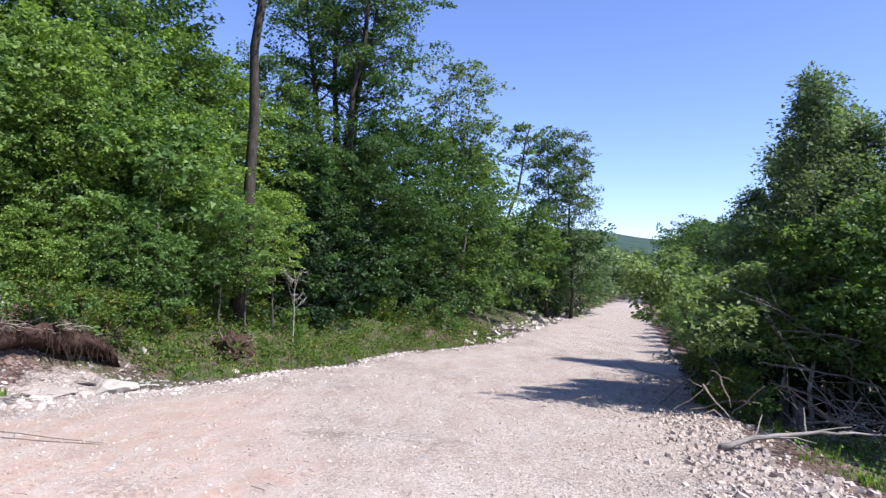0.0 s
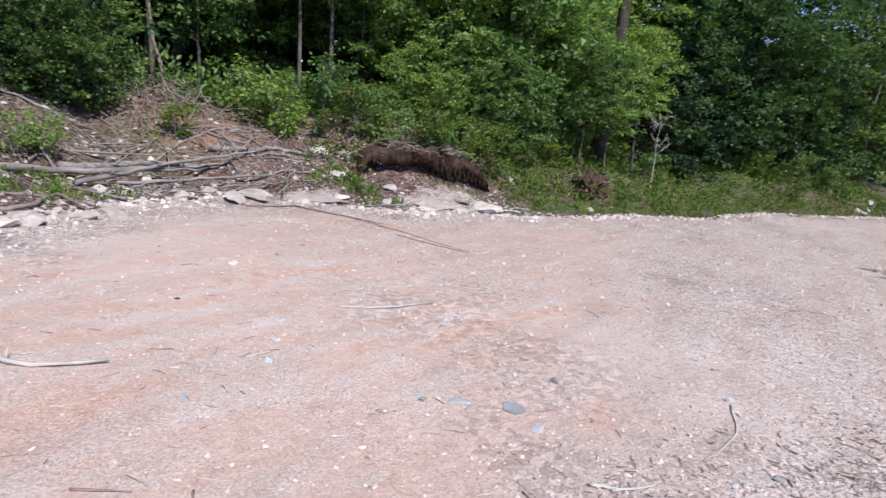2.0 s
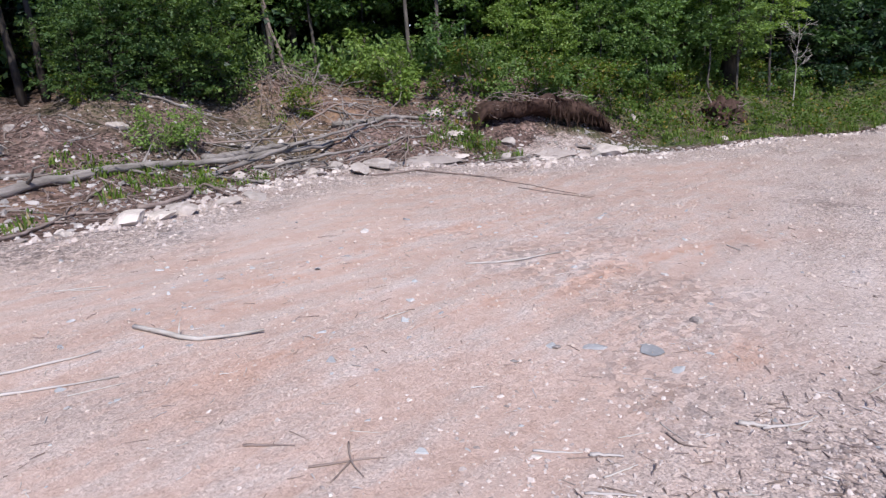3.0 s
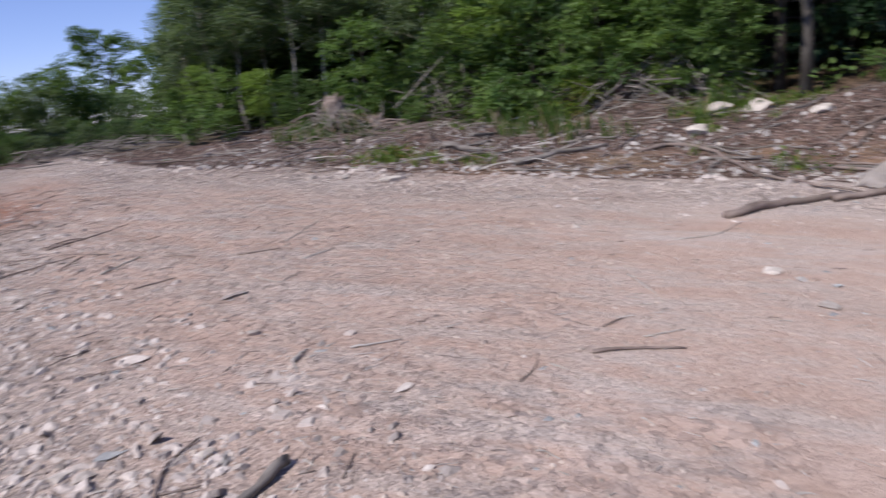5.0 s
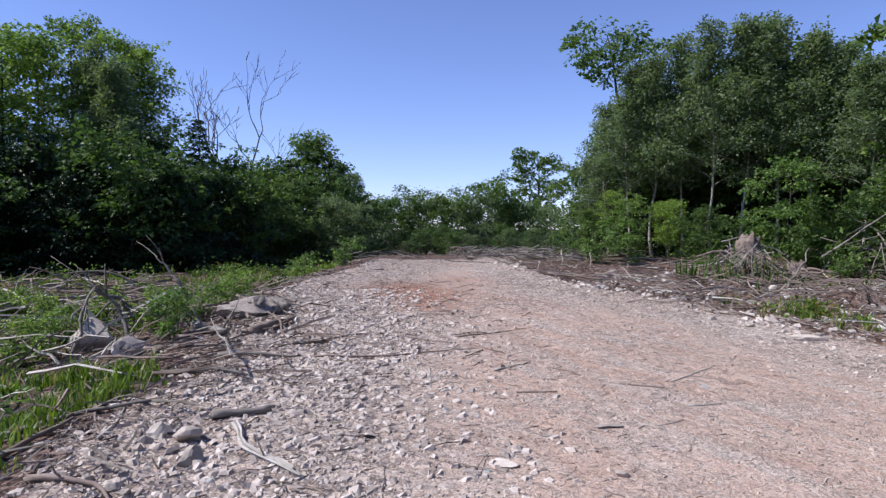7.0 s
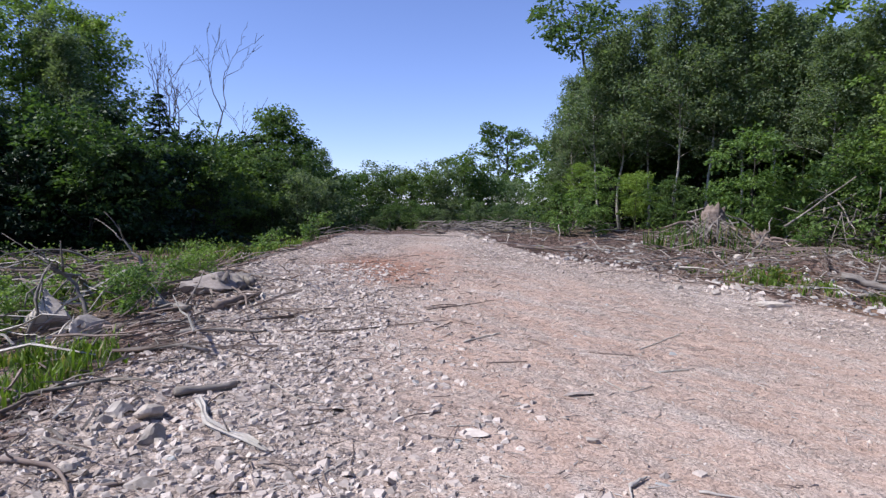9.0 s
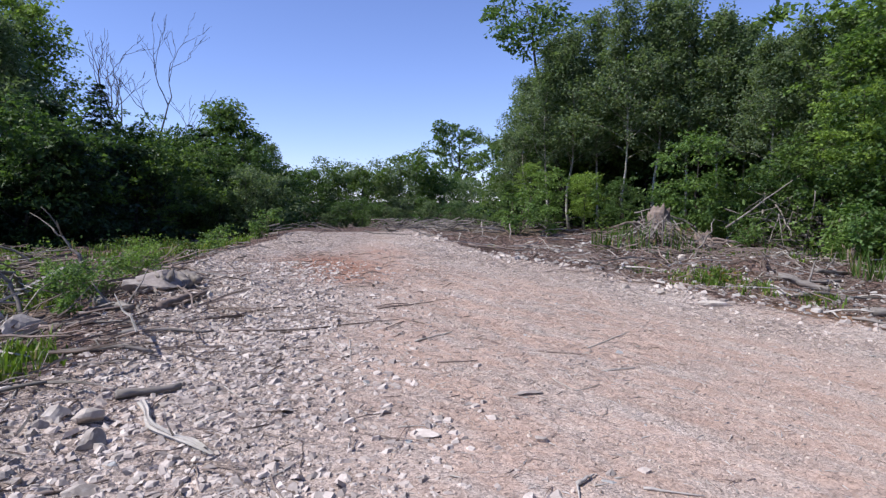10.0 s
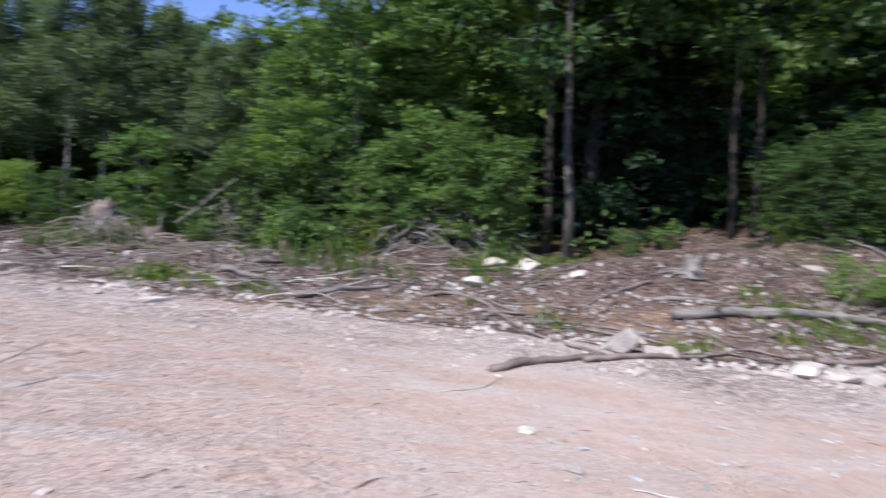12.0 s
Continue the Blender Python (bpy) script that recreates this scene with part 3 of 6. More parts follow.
FOREST = "trees of the forest edge"
HEIGHT = {}


def kind(src):
    """Notes how tall the leafy tree really is."""
    me = src.children[-1].data
    z = np.empty(len(me.vertices) * 3, np.float32)
    me.vertices.foreach_get("co", z)
    HEIGHT[src.name] = float(np.percentile(z[2::3], 99.6))
    return src


maple = [kind(tree("maple_tree", "slender young maple with bright green leaves at the forest edge", "tree", FOREST, M_BARK, M_MAPLE, seed=20 + i, height=h, trunk_r=0.035 + 0.004 * h, crown_from=cf, spread=sp, leaves=int(n * 2.6), leaf=0.125, limbs=lb, rise=0.4, puff=0.2, cluster=46, twigs=6, wooded=0.25))
         for i, (h, cf, sp, n, lb) in enumerate([(5.2, 0.3, 1.25, 2300, 22), (6.4, 0.4, 1.4, 2600, 24), (4.2, 0.14, 1.2, 1900, 19), (7.5, 0.42, 1.6, 3000, 28)])]
tall = [kind(tree("forest_tree", "tall broadleaf forest tree with a full green crown", "tree", FOREST, M_DARKBARK, M_DARK if i % 2 else M_MAPLE, seed=40 + i, height=h, trunk_r=0.13, crown_from=0.22, spread=sp, leaves=int(n * 2.4), leaf=0.15, limbs=40, rise=0.45, puff=0.3, cluster=60, shape="tall", twigs=5, wooded=0.2))
        for i, (h, sp, n) in enumerate([(11.0, 2.6, 4600), (12.5, 2.9, 5000), (10.0, 2.4, 4400)])]
birch = [kind(tree("birch_tree", "young birch with pale trunk and fine grey-green leaves", "tree", FOREST, M_BIRCHBARK, M_BIRCH, seed=60 + i, height=h, trunk_r=0.05, crown_from=cf, spread=sp, leaves=int(n * 2.7), leaf=0.088, limbs=44, rise=0.7, puff=0.17, cluster=46, thick=2.4, shape="spire", twigs=6, wooded=0.25))
         for i, (h, sp, n, cf) in enumerate([(8.0, 1.25, 5200, 0.3), (7.0, 1.3, 5000, 0.36), (6.2, 1.15, 4200, 0.3)])]
beech = [kind(tree("beech_tree", "dense dark green bushy tree with foliage to the ground", "tree", FOREST, M_DARKBARK, M_DARK, seed=80 + i, height=h, trunk_r=0.1, crown_from=0.04, spread=sp, leaves=n, leaf=lf, limbs=48, rise=0.22, puff=0.24, cluster=60, shape=shp, wooded=0.12, twigs=7))
         for i, (h, sp, n, shp, lf) in enumerate([(7.2, 2.7, 42000, "round", 0.11), (5.5, 2.0, 9000, "cone", 0.15), (4.2, 1.8, 8000, "round", 0.13)])]
scrub = [kind(tree("scrub_tree", "bushy young tree with dull green leaves", "tree", "scrub beyond the crest", M_BARK, M_BIRCH if i else M_DARK, seed=100 + i, height=h, trunk_r=0.06, crown_from=0.02, spread=sp, leaves=int(n * 1.8), leaf=0.15, limbs=26, rise=0.6, puff=0.2, thick=2.2, wooded=0.1, twigs=5))
         for i, (h, sp, n) in enumerate([(4.0, 1.5, 2400), (4.6, 1.3, 2400), (3.2, 1.4, 2100)])]
# added evergreens whose near-black foliage stands in for shade inside the woods
dark_fill = [kind(tree("hemlock_tree", "dense evergreen filler, near black to stand in for forest shade", "tree", FOREST, M_DARKBARK, M_NEEDLE, seed=90 + i, height=h, trunk_r=0.09, crown_from=0.03, spread=sp, leaves=int(n * 1.1), leaf=0.17, limbs=46, rise=0.05, puff=0.22, shape="cone", wooded=0.05, twigs=5)) for i, (h, sp, n) in enumerate([(6.0, 2.4, 5200), (4.4, 2.0, 3800)])]
# dim trees of the forest's inside, leafy from the ground up
inner = [kind(tree("shaded_tree", "shaded tree deep inside the dark forest", "tree", "trees inside the forest", M_DARKBARK, M_DARK, seed=120 + i, height=9.0, trunk_r=0.1, crown_from=0.03, spread=2.4, leaves=2400, leaf=0.34, limbs=22, rise=0.35, puff=0.5, cluster=60, shape="tall", wooded=0.1)) for i in range(2)]
bush = [kind(tree("bush", lab, "bush", "bushes on the bank", M_ROT, mt, seed=140 + i, height=h, trunk_r=0.012, crown_from=0.15, spread=sp, leaves=int(n * 1.15), leaf=lf * 0.85, limbs=21, rise=0.7, puff=0.1, cluster=22, fine=True, thick=2.0, forks=7, apart=0.38, twigs=2, wooded=0.2, sides=4))
        for i, (lab, mt, h, sp, n, lf) in enumerate([("leafy green bush on the torn bank", M_MAPLE, 0.95, 0.32, 900, 0.11), ("yellow-green bramble bush with reddish tips", M_SHRUB, 1.0, 0.3, 900, 0.1), ("low bright green bush beside the logs", M_LIME, 0.7, 0.34, 900, 0.085), ("tall leafy weed clump at the forest edge", M_MAPLE, 1.3, 0.3, 950, 0.13)])]

rng = np.random.default_rng(3)
used = set()


def edge_x(y):
    return float(np.interp(y, WEST_Y, WEST_X))


def put_tree(src, x, y, size, turn=None, label=""):
    """The built tree itself at its first place, copies of it afterwards."""
    turn = rng.uniform(0, 360) if turn is None else turn
    if src.name in used:
        return place(src, x, y, turn, size, None, label)
    used.add(src.name)
    src.matrix_world = pose(x, y, gz(x, y), 0, 0, turn)
    src.scale = (size, size, size)
    if label:
        src["label"] = label
    return src


def at_height(src, az, d, h, turn=None, label=""):
    x, y = polar(az, d)
    return put_tree(src, x, y, h / HEIGHT[src.name], turn, label)


def at_angle(src, az, d, el, turn=None, label=""):
    """As at_height, its top at an angle of el degrees over the eye's level."""
    x, y = polar(az, d)
    return at_height(src, az, d, 1.62 + d * math.tan(radians(el)) - gz(x, y), turn, label)


def any_of(pool):
    return pool[int(rng.integers(len(pool)))]


# west forest: saplings at the edge, taller trees behind, dim ranks inside
SETBACK_Y, SETBACK = [-14, -8, -4, 0, 2, 6, 12, 20, 30, 60], [4.5, 5.0, 5.5, 6.8, 6.0, 6.0, 5.6, 6.2, 6.4, 6.0]
y = -3.0
while y < 40:
    x0 = edge_x(y) - float(np.interp(y, SETBACK_Y, SETBACK))
    low = y < -1.5 or y > 23
    open_front = 0.4 < y < 4.7
    if 15.0 < math.degrees(math.atan2(-x0 + 1.0, y)) < 20.5 or 15.0 < math.degrees(math.atan2(-x0 + 3.0, y)) < 20.0:
        put_tree(any_of(beech[2:] + maple[2:3]), x0 - rng.uniform(0, 1.5), y, rng.uniform(0.55, 0.8))
        y += 1.25
        continue
    if not open_front:
        put_tree(any_of(maple), x0 - rng.uniform(0, 1.5), y, rng.uniform(0.7, 1.0))
        put_tree(any_of(maple[1:] + tall[:1] + beech[1:2]), x0 - rng.uniform(1.8, 4.5), y + rng.uniform(-0.8, 0.8), rng.uniform(0.75, 1.0) * (0.82 if low else 1.0))
    else:
        put_tree(any_of(tall[1:]), x0 - rng.uniform(2.0, 3.5), y, rng.uniform(1.2, 1.4))
    if not low and rng.random() < 0.7:
        put_tree(any_of(tall), x0 - rng.uniform(4.5, 9.0), y + rng.uniform(-1, 1), rng.uniform(0.8, 1.1))
    put_tree(any_of(inner), x0 - rng.uniform(5.5, 9.0), y, rng.uniform(0.7, 0.85) if low else rng.uniform(0.95, 1.2))
    put_tree(any_of(inner), x0 - rng.uniform(10.0, 16.0), y + rng.uniform(-0.6, 0.6), rng.uniform(0.75, 0.9) if low else rng.uniform(1.0, 1.3))
    y += 1.25 if y < 24 else 2.0

# single trees that stand out
hero = tree("tall_tree", "tall dark-trunked tree rising above the saplings", "tree", "", M_DARKBARK, M_DARK, seed=201, height=17.0, trunk_r=0.2, crown_from=0.6, spread=2.4, leaves=8000, leaf=0.14, limbs=18, rise=0.4, puff=0.3, twigs=4, shape="tall", wiggle=0.1, taper_top=0.9)
first(hero, 17.3, 21.5)
fork_tree = tree("forked_tree", "tall tree with several dark stems and a broad open crown", "tree", "", M_DARKBARK, M_DARK, seed=202, height=18.5, trunk_r=0.3, crown_from=0.56, spread=2.6, leaves=34000, leaf=0.15, limbs=60, rise=0.6, puff=0.36, cluster=110, forks=5, apart=0.12, taper_top=0.5, twigs=5)
first(fork_tree, 9.3, 31)
for az, d, el in [(33.5, 24, 21.0), (31.0, 22, 19.8), (28.5, 24, 20.4), (26.4, 22, 19.6), (24.2, 25, 20.2), (22.0, 23, 18.8), (20.4, 26, 16.6), (18.4, 27, 15.4), (15.4, 29, 17.0), (13.4, 30, 15.6), (11.8, 31, 14.2)]:
    at_angle(any_of(tall), az, d, el)
for az, d, el in [(34.0, 17.2, 3.0), (32.2, 17.6, 4.5), (30.4, 17.0, 2.4), (28.6, 18.0, 5.5), (26.8, 17.6, 3.0), (25.0, 18.6, 5.0), (23.2, 18.4, 2.6)]:
    at_angle(maple[2], az, d, el, None, "low sunlit maple sapling before the forest")
for az, d, el in [(30, 19, 13), (26, 19.5, 12.5), (23, 20, 13.0), (21.2, 20.5, 11.5), (18.4, 20, 5.0), (16.4, 20.5, 4.8), (14.3, 22, 6.0)]:
    at_angle(any_of(maple), az, d, el)
at_height(beech[0], 5.0, 32.0, 9.3)
at_height(beech[0], 9.6, 29.0, 7.4)
at_height(beech[0], 0.6, 35.0, 9.6)
for az, d, h in [(3.0, 36, 6.8), (6.5, 34, 6.6), (9.5, 32, 6.2), (11.5, 30, 5.8), (0.0, 38, 6.8)]:
    at_height(any_of(inner), az, d, h)
at_height(beech[1], -2.6, 38, 9.4)
at_height(beech[1], 12.0, 27, 6.8)
# near-black row in place of the shaded hollow under the beeches
for az, d, h in [(13.2, 25.2, 3.6), (11.2, 26.2, 4.4), (9.2, 27.2, 4.8), (7.2, 28.6, 5.0), (5.2, 30.2, 5.0), (3.2, 31.8, 4.8), (1.2, 33.4, 4.6)]:
    at_height(any_of(dark_fill), az, d, h)
open_tree = tree("thin_topped_tree", "sparse open tree with thin dead tips above its leaves", "tree", "", M_BARK, M_BIRCH, seed=204, height=13.2, trunk_r=0.13, crown_from=0.6, spread=1.5, leaves=3400, leaf=0.18, limbs=30, rise=1.0, puff=0.26, cluster=34, wooded=0.9, forks=2, apart=0.06)
first(open_tree, -1.7, 35)
lean_tree = tree("leaning_tree", "thin leaning tree with tufts of leaves near its top", "tree", "", M_DARKBARK, M_DARK, seed=203, height=12.2, trunk_r=0.14, crown_from=0.72, spread=1.3, leaves=1300, leaf=0.2, limbs=10, lean=(0.21, 0.0), puff=0.24, cluster=60, taper_top=0.6)
first(lean_tree, -4.0, 44)
for az, d, h in [(-9.0, 46, 12.6), (-11.0, 47, 12.8)]:
    slim = tree("slim_tree", "slim roadside tree with a narrow open crown", "tree", FOREST, M_DARKBARK, M_BIRCH if h > 12.7 else M_DARK, seed=int(-az * 10) + 300, height=h, trunk_r=0.12, crown_from=0.18, spread=1.6, leaves=13000, leaf=0.15, limbs=40, rise=0.6, puff=0.28, cluster=60, shape="tall", wooded=0.5, twigs=5)
    first(slim, az, d)
for az, d, h in [(-6.8, 44, 6.6), (-11.8, 52, 6.2), (-5.4, 44, 6.4), (-11.2, 48, 6.0), (-9.8, 50, 6.4)]:
    at_height(any_of(scrub + beech[1:2]), az, d, h)
for i in range(34):
    yy = rng.uniform(28, 72)
    src = any_of(maple + beech[1:] + scrub[:2])
    put_tree(src, edge_x(yy) - rng.uniform(4.2, 8.5), yy, rng.uniform(3.0, 5.0) / HEIGHT[src.name])
# woods that close the road's far end, lower where the hill shows over them
for i in range(64):
    az, d = rng.uniform(-27, -11), rng.uniform(75, 125)
    x, y = polar(az, d)
    w, e = past_edges(x, y)
    if max(w, e) > 2:
        at_angle(any_of(scrub + beech[1:]), az, d, float(np.interp(az, [-24, -21, -19, -17.5, -14, -11], [4.4, 4.4, 3.2, 2.2, 1.5, 1.8])) * rng.uniform(0.65, 1.0))
# right of the road: birches over a dark thicket, maples leaning out of it
for az, d, el, k, turn in [(-29.4, 15.6, 15.3, 0, 20), (-27.2, 16.8, 10.0, 2, 150), (-32.6, 17.0, 11.8, 1, 80), (-25.3, 18.0, 7.0, 2, 10), (-30.6, 17.6, 12.2, 2, 260), (-35.5, 16.5, 13.0, 0, 200), (-29.2, 23.5, 14.6, 0, 60), (-31.0, 23.0, 12.6, 1, 130)]:
    at_angle(birch[k], az, d, el, turn)
for az, d, el in [(-27.6, 15.4, 4.4), (-31.6, 14.9, 4.9), (-35.0, 15.2, 6.5)]:
    at_angle(maple[0], az, d, el, None, "young maple with bright leaves in the roadside thicket")
for az, d, h in [(-34.0, 19.5, 4.6), (-27.6, 21.0, 4.2), (-30.5, 20.0, 4.4)]:
    at_height(beech[2], az, d, h)
for az, d, h in [(-32.0, 18.0, 3.2), (-28.6, 18.0, 2.9), (-25.4, 18.6, 2.5), (-23.2, 21.5, 2.6), (-30.3, 16.6, 2.4), (-33.5, 16.4, 2.6)]:
    at_height(dark_fill[1], az, d, h)
side_maple = tree("leaning_maple", "young maple sapling leaning out over the gravel road", "tree", "", M_BARK, M_PALE, seed=211, height=3.1, trunk_r=0.03, crown_from=0.4, spread=0.85, leaves=4200, leaf=0.115, limbs=19, rise=0.45, puff=0.16, cluster=46, fine=True, lean=(-0.62, 0.1), wooded=0.9)
first(side_maple, -24.9, 14.6)
# unseen trees added beside the road to throw shade on the thicket
for az, d, h in [(-47, 13.6, 5.8), (-53, 13.5, 6.0), (-50, 17.0, 7.0), (-56, 16.0, 7.0)]:
    at_height(tall[2], az, d, h)
for i in range(20):
    yy = rng.uniform(22, 66)
    src = any_of(maple[:3] + beech[1:] + birch[1:])
    put_tree(src, float(np.interp(yy, EAST_Y, EAST_X)) + rng.uniform(2.2, 7.0), yy, rng.uniform(2.6, 4.2) / HEIGHT[src.name])

# woods beyond the crest
for az, d, el, src in [(179.6, 21, 14.4, tall[0]), (177.6, 22, 13.9, maple[3]), (175.4, 23, 15.6, tall[1]), (173.6, 21, 14.0, birch[0]), (172.6, 20, 12.9, birch[1]), (171.6, 22, 15.0, tall[0]), (171.0, 23, 14.3, birch[1]), (170.0, 19, 8.0, tall[1]), (165.2, 22, 6.2, beech[2]), (163.0, 22, 5.7, maple[2]), (161.3, 24, 4.6, beech[2]), (164.0, 20, 4.6, dark_fill[1]), (166.6, 19, 5.6, dark_fill[0]), (159.9, 26, 4.4, scrub[1]), (155.6, 30, 5.4, birch[0]), (153.7, 31, 5.1, birch[1]), (182.5, 20, 14.0, tall[2]), (170.0, 18.5, 8.0, dark_fill[0]), (174.0, 18, 7.0, dark_fill[1]), (178.0, 18, 7.5, dark_fill[0])]:
    at_angle(src, az, d, el)
for az, d, el in [(153.1, 34, 2.9), (151.5, 36, 3.0), (150.2, 35, 3.2), (148.9, 36, 3.9), (147.5, 37, 3.3), (146.0, 36, 3.2), (144.0, 38, 4.0), (142.9, 37, 3.5), (141.6, 38, 4.6), (140.7, 40, 2.8), (139.7, 38, 2.8), (138.0, 43, 2.4), (136.8, 45, 2.4), (135.5, 42, 1.9), (134.3, 40, 2.6), (133.3, 42, 1.7), (152.0, 42, 2.6), (148.0, 45, 2.8), (145.0, 46, 3.0), (142.0, 48, 3.6), (139.0, 48, 2.8)]:
    at_angle(any_of(scrub), az, d, el)
for i in range(34):
    at_angle(any_of(scrub), rng.uniform(133.5, 157), rng.uniform(29, 36), rng.uniform(-0.6, 1.2))
for i in range(30):
    at_height(any_of(dark_fill + beech[2:] + scrub[:1]), rng.uniform(162, 190), rng.uniform(16.5, 21), rng.uniform(2.0, 3.2))
for az, d, h in [(182.0, 17.5, 3.2), (184.5, 18.0, 3.4), (187.0, 18.5, 3.4), (190.0, 19.0, 3.6), (180.0, 19.0, 3.4)]:
    at_height(dark_fill[0], az, d, h)
for i in range(12):
    at_height(any_of(scrub), rng.uniform(154, 164), rng.uniform(22, 28), rng.uniform(1.6, 2.5))


def bare_tree(seed, label, stems):
    """A leafless tree: stems that rise from one foot and split again and again."""
    rr = np.random.default_rng(seed)
    h = Heap()

    def limb(p, d, ln, r, level):
        d = d / np.linalg.norm(d)
        pts = bent(p, p + d * ln, 5, 0.2, rr)
        add_tube(h, pts, np.linspace(r, r * 0.55, 5), 5 if level < 2 else 3)
        if level > 4:
            return
        for k in range(3 if 0 < level < 3 else 2):
            t = 4 if k == 0 else int(rr.integers(2, 5))
            way = d + rr.normal(0, 0.5 if k else 0.22, 3) * [1, 1, 0.5] + [0, 0, 0.2]
            limb(pts[t], way, ln * rr.uniform(0.5, 0.78), max(r * 0.55, 0.018), level + 1)

    for dx, dy, ln, r in stems:
        limb(np.array([0, 0, -0.1]), np.array([dx, dy, 1.0]), ln, r, 0)
    e = new("dead_tree")
    part("trunk", h.mesh("trunk", M_DARKBARK, True), e)
    return tagged(e, label, "tree")


dead = bare_tree(205, "bare grey dead tree with forked upright limbs", [(0.2, 0.1, 5.4, 0.17), (-0.24, -0.12, 5.2, 0.15)])
first(dead, 163.6, 36, 0, 0.76)
evergreen = spruce(301, 6.6, 1.9)
first(evergreen, 166.3, 23, 0, 0.72)
poplar = tree("poplar_tree", "upright poplar with a dense pointed crown", "tree", "", M_BARK, M_DARK, seed=206, height=5.3, trunk_r=0.08, crown_from=0.04, spread=1.75, leaves=15000, leaf=0.12, limbs=54, rise=0.5, puff=0.24, shape="cone", twigs=7, wooded=0.1)
first(poplar, 157.3, 28)
for az, d, el, src in [(154.8, 29, 5.7, birch[1]), (159.2, 27, 6.3, dark_fill[0]), (155.9, 26.5, 4.6, beech[2]), (161.0, 26, 5.4, beech[1]), (162.6, 25, 6.0, beech[2]), (158.4, 25.5, 4.2, beech[2]), (153.6, 28, 3.2, beech[2])]:
    at_angle(src, az, d, el)
lone = tree("lone_tree", "single tree with a rounded open crown", "tree", "", M_DARKBARK, M_DARK, seed=207, height=7.3, trunk_r=0.16, crown_from=0.42, spread=1.8, leaves=5200, leaf=0.2, limbs=22, rise=0.5, puff=0.26)
first(lone, 137.8, 52)
over = tree("leaning_oak", "tall tree leaning out over the clearing with an open crown", "tree", "", M_DARKBARK, M_DARK, seed=208, height=6.3, trunk_r=0.11, crown_from=0.8, spread=1.15, leaves=2000, leaf=0.13, limbs=16, rise=0.15, puff=0.24, lean=(0.13, -0.155))
first(over, 128.6, 19.5)
# birch clump beside the stump
for az, d, el, k in [(133.6, 19, 6.0, 2), (132.3, 18.5, 10.5, 1), (130.6, 18, 13.6, 0), (128.6, 18, 14.2, 1), (126.4, 18.5, 15.6, 0), (124.2, 17.5, 16.4, 0), (121.8, 18, 16.2, 1), (119.4, 18, 16.0, 0), (129, 21, 13.5, 2), (117.0, 18, 14.9, 2), (115.2, 19, 13.6, 0), (120.5, 21, 16.0, 1)]:
    at_angle(birch[k], az, d, el)
for az, d, el in [(132.0, 17, 3.5), (127.5, 16.5, 2.5), (118.6, 14.6, 6.2), (107.2, 17, 14.5), (103.5, 16, 14), (101.5, 16.5, 15.5), (98.5, 16, 16), (95.5, 16.5, 17), (90.4, 14.8, 16.5), (93.0, 14.4, 17), (97.0, 14.6, 15.0)]:
    at_angle(any_of(maple), az, d, el)
for az, d, el in [(133.2, 20.5, 5.5), (131.5, 20, 7.0), (127, 20.5, 7.5), (122.5, 20, 7.5), (118.5, 20, 7.5), (133.8, 17.5, 2.0)]:
    at_angle(any_of(beech[1:]), az, d, el)
for az, d, el, k in [(128.8, 21.5, 12.0, 2), (122.6, 21.5, 13.5, 0), (116.0, 20, 13.0, 2), (112.5, 20, 12.5, 1), (113.6, 17, 12.5, 1), (111.0, 17.5, 13.8, 0), (108.6, 17, 13.6, 2), (105.6, 17, 14.6, 0)]:
    at_angle(birch[k], az, d, el)
for i in range(30):
    at_height(any_of(inner), 94 + i * 1.25 + rng.uniform(-0.8, 0.8), rng.uniform(21, 26), rng.uniform(4.6, 6.0))
# added dark backing that keeps sky out of the gaps between trunks
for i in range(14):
    at_height(dark_fill[1], 94 + i * 3 + rng.uniform(-1, 1), rng.uniform(25, 29), rng.uniform(3.0, 3.8))
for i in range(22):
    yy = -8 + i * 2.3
    put_tree(dark_fill[1], edge_x(yy) - rng.uniform(18, 21), yy, rng.uniform(0.85, 1.15))
for yy in np.arange(22, 46, 2.2):
    put_tree(maple[2], float(np.interp(yy, EAST_Y, EAST_X)) + rng.uniform(0.9, 1.8), float(yy), rng.uniform(0.4, 0.6))
for yy in (14.5, 16.0, 17.5, 19.0, 21.0, 23.0, 25.5):
    put_tree(bush[0 if yy < 18 else 3], float(np.interp(yy, EAST_Y, EAST_X)) + rng.uniform(0.6, 1.3), yy, rng.uniform(0.6, 1.0))
# leafy young growth in front of the west woods
for az, d, h, k in [(101.6, 13.2, 1.7, 0), (99.2, 12.9, 2.2, 2), (96.4, 13.4, 2.6, 0), (93.6, 13.0, 2.5, 2), (91.2, 12.8, 2.3, 2), (89.0, 13.0, 2.2, 0), (104.5, 14.2, 2.7, 2), (107.5, 14.6, 3.1, 1), (110.0, 14.8, 2.2, 2), (112.8, 15.4, 1.6, 2), (116.0, 15.6, 1.2, 2), (121.5, 15.6, 1.1, 0), (124.5, 15.4, 1.2, 2), (127.5, 15.6, 1.4, 0), (130.5, 15.8, 1.5, 2), (67.4, 12.8, 1.4, 2), (65.2, 12.9, 1.7, 2), (63.0, 13.4, 2.0, 0), (60.5, 13.8, 2.0, 2), (57.6, 14.2, 2.2, 0)]:
    at_height(beech[2] if az < 68 or 103 < az < 129 and k == 2 else maple[k], az, d, h, None, "leafy sapling in front of the dark woods")
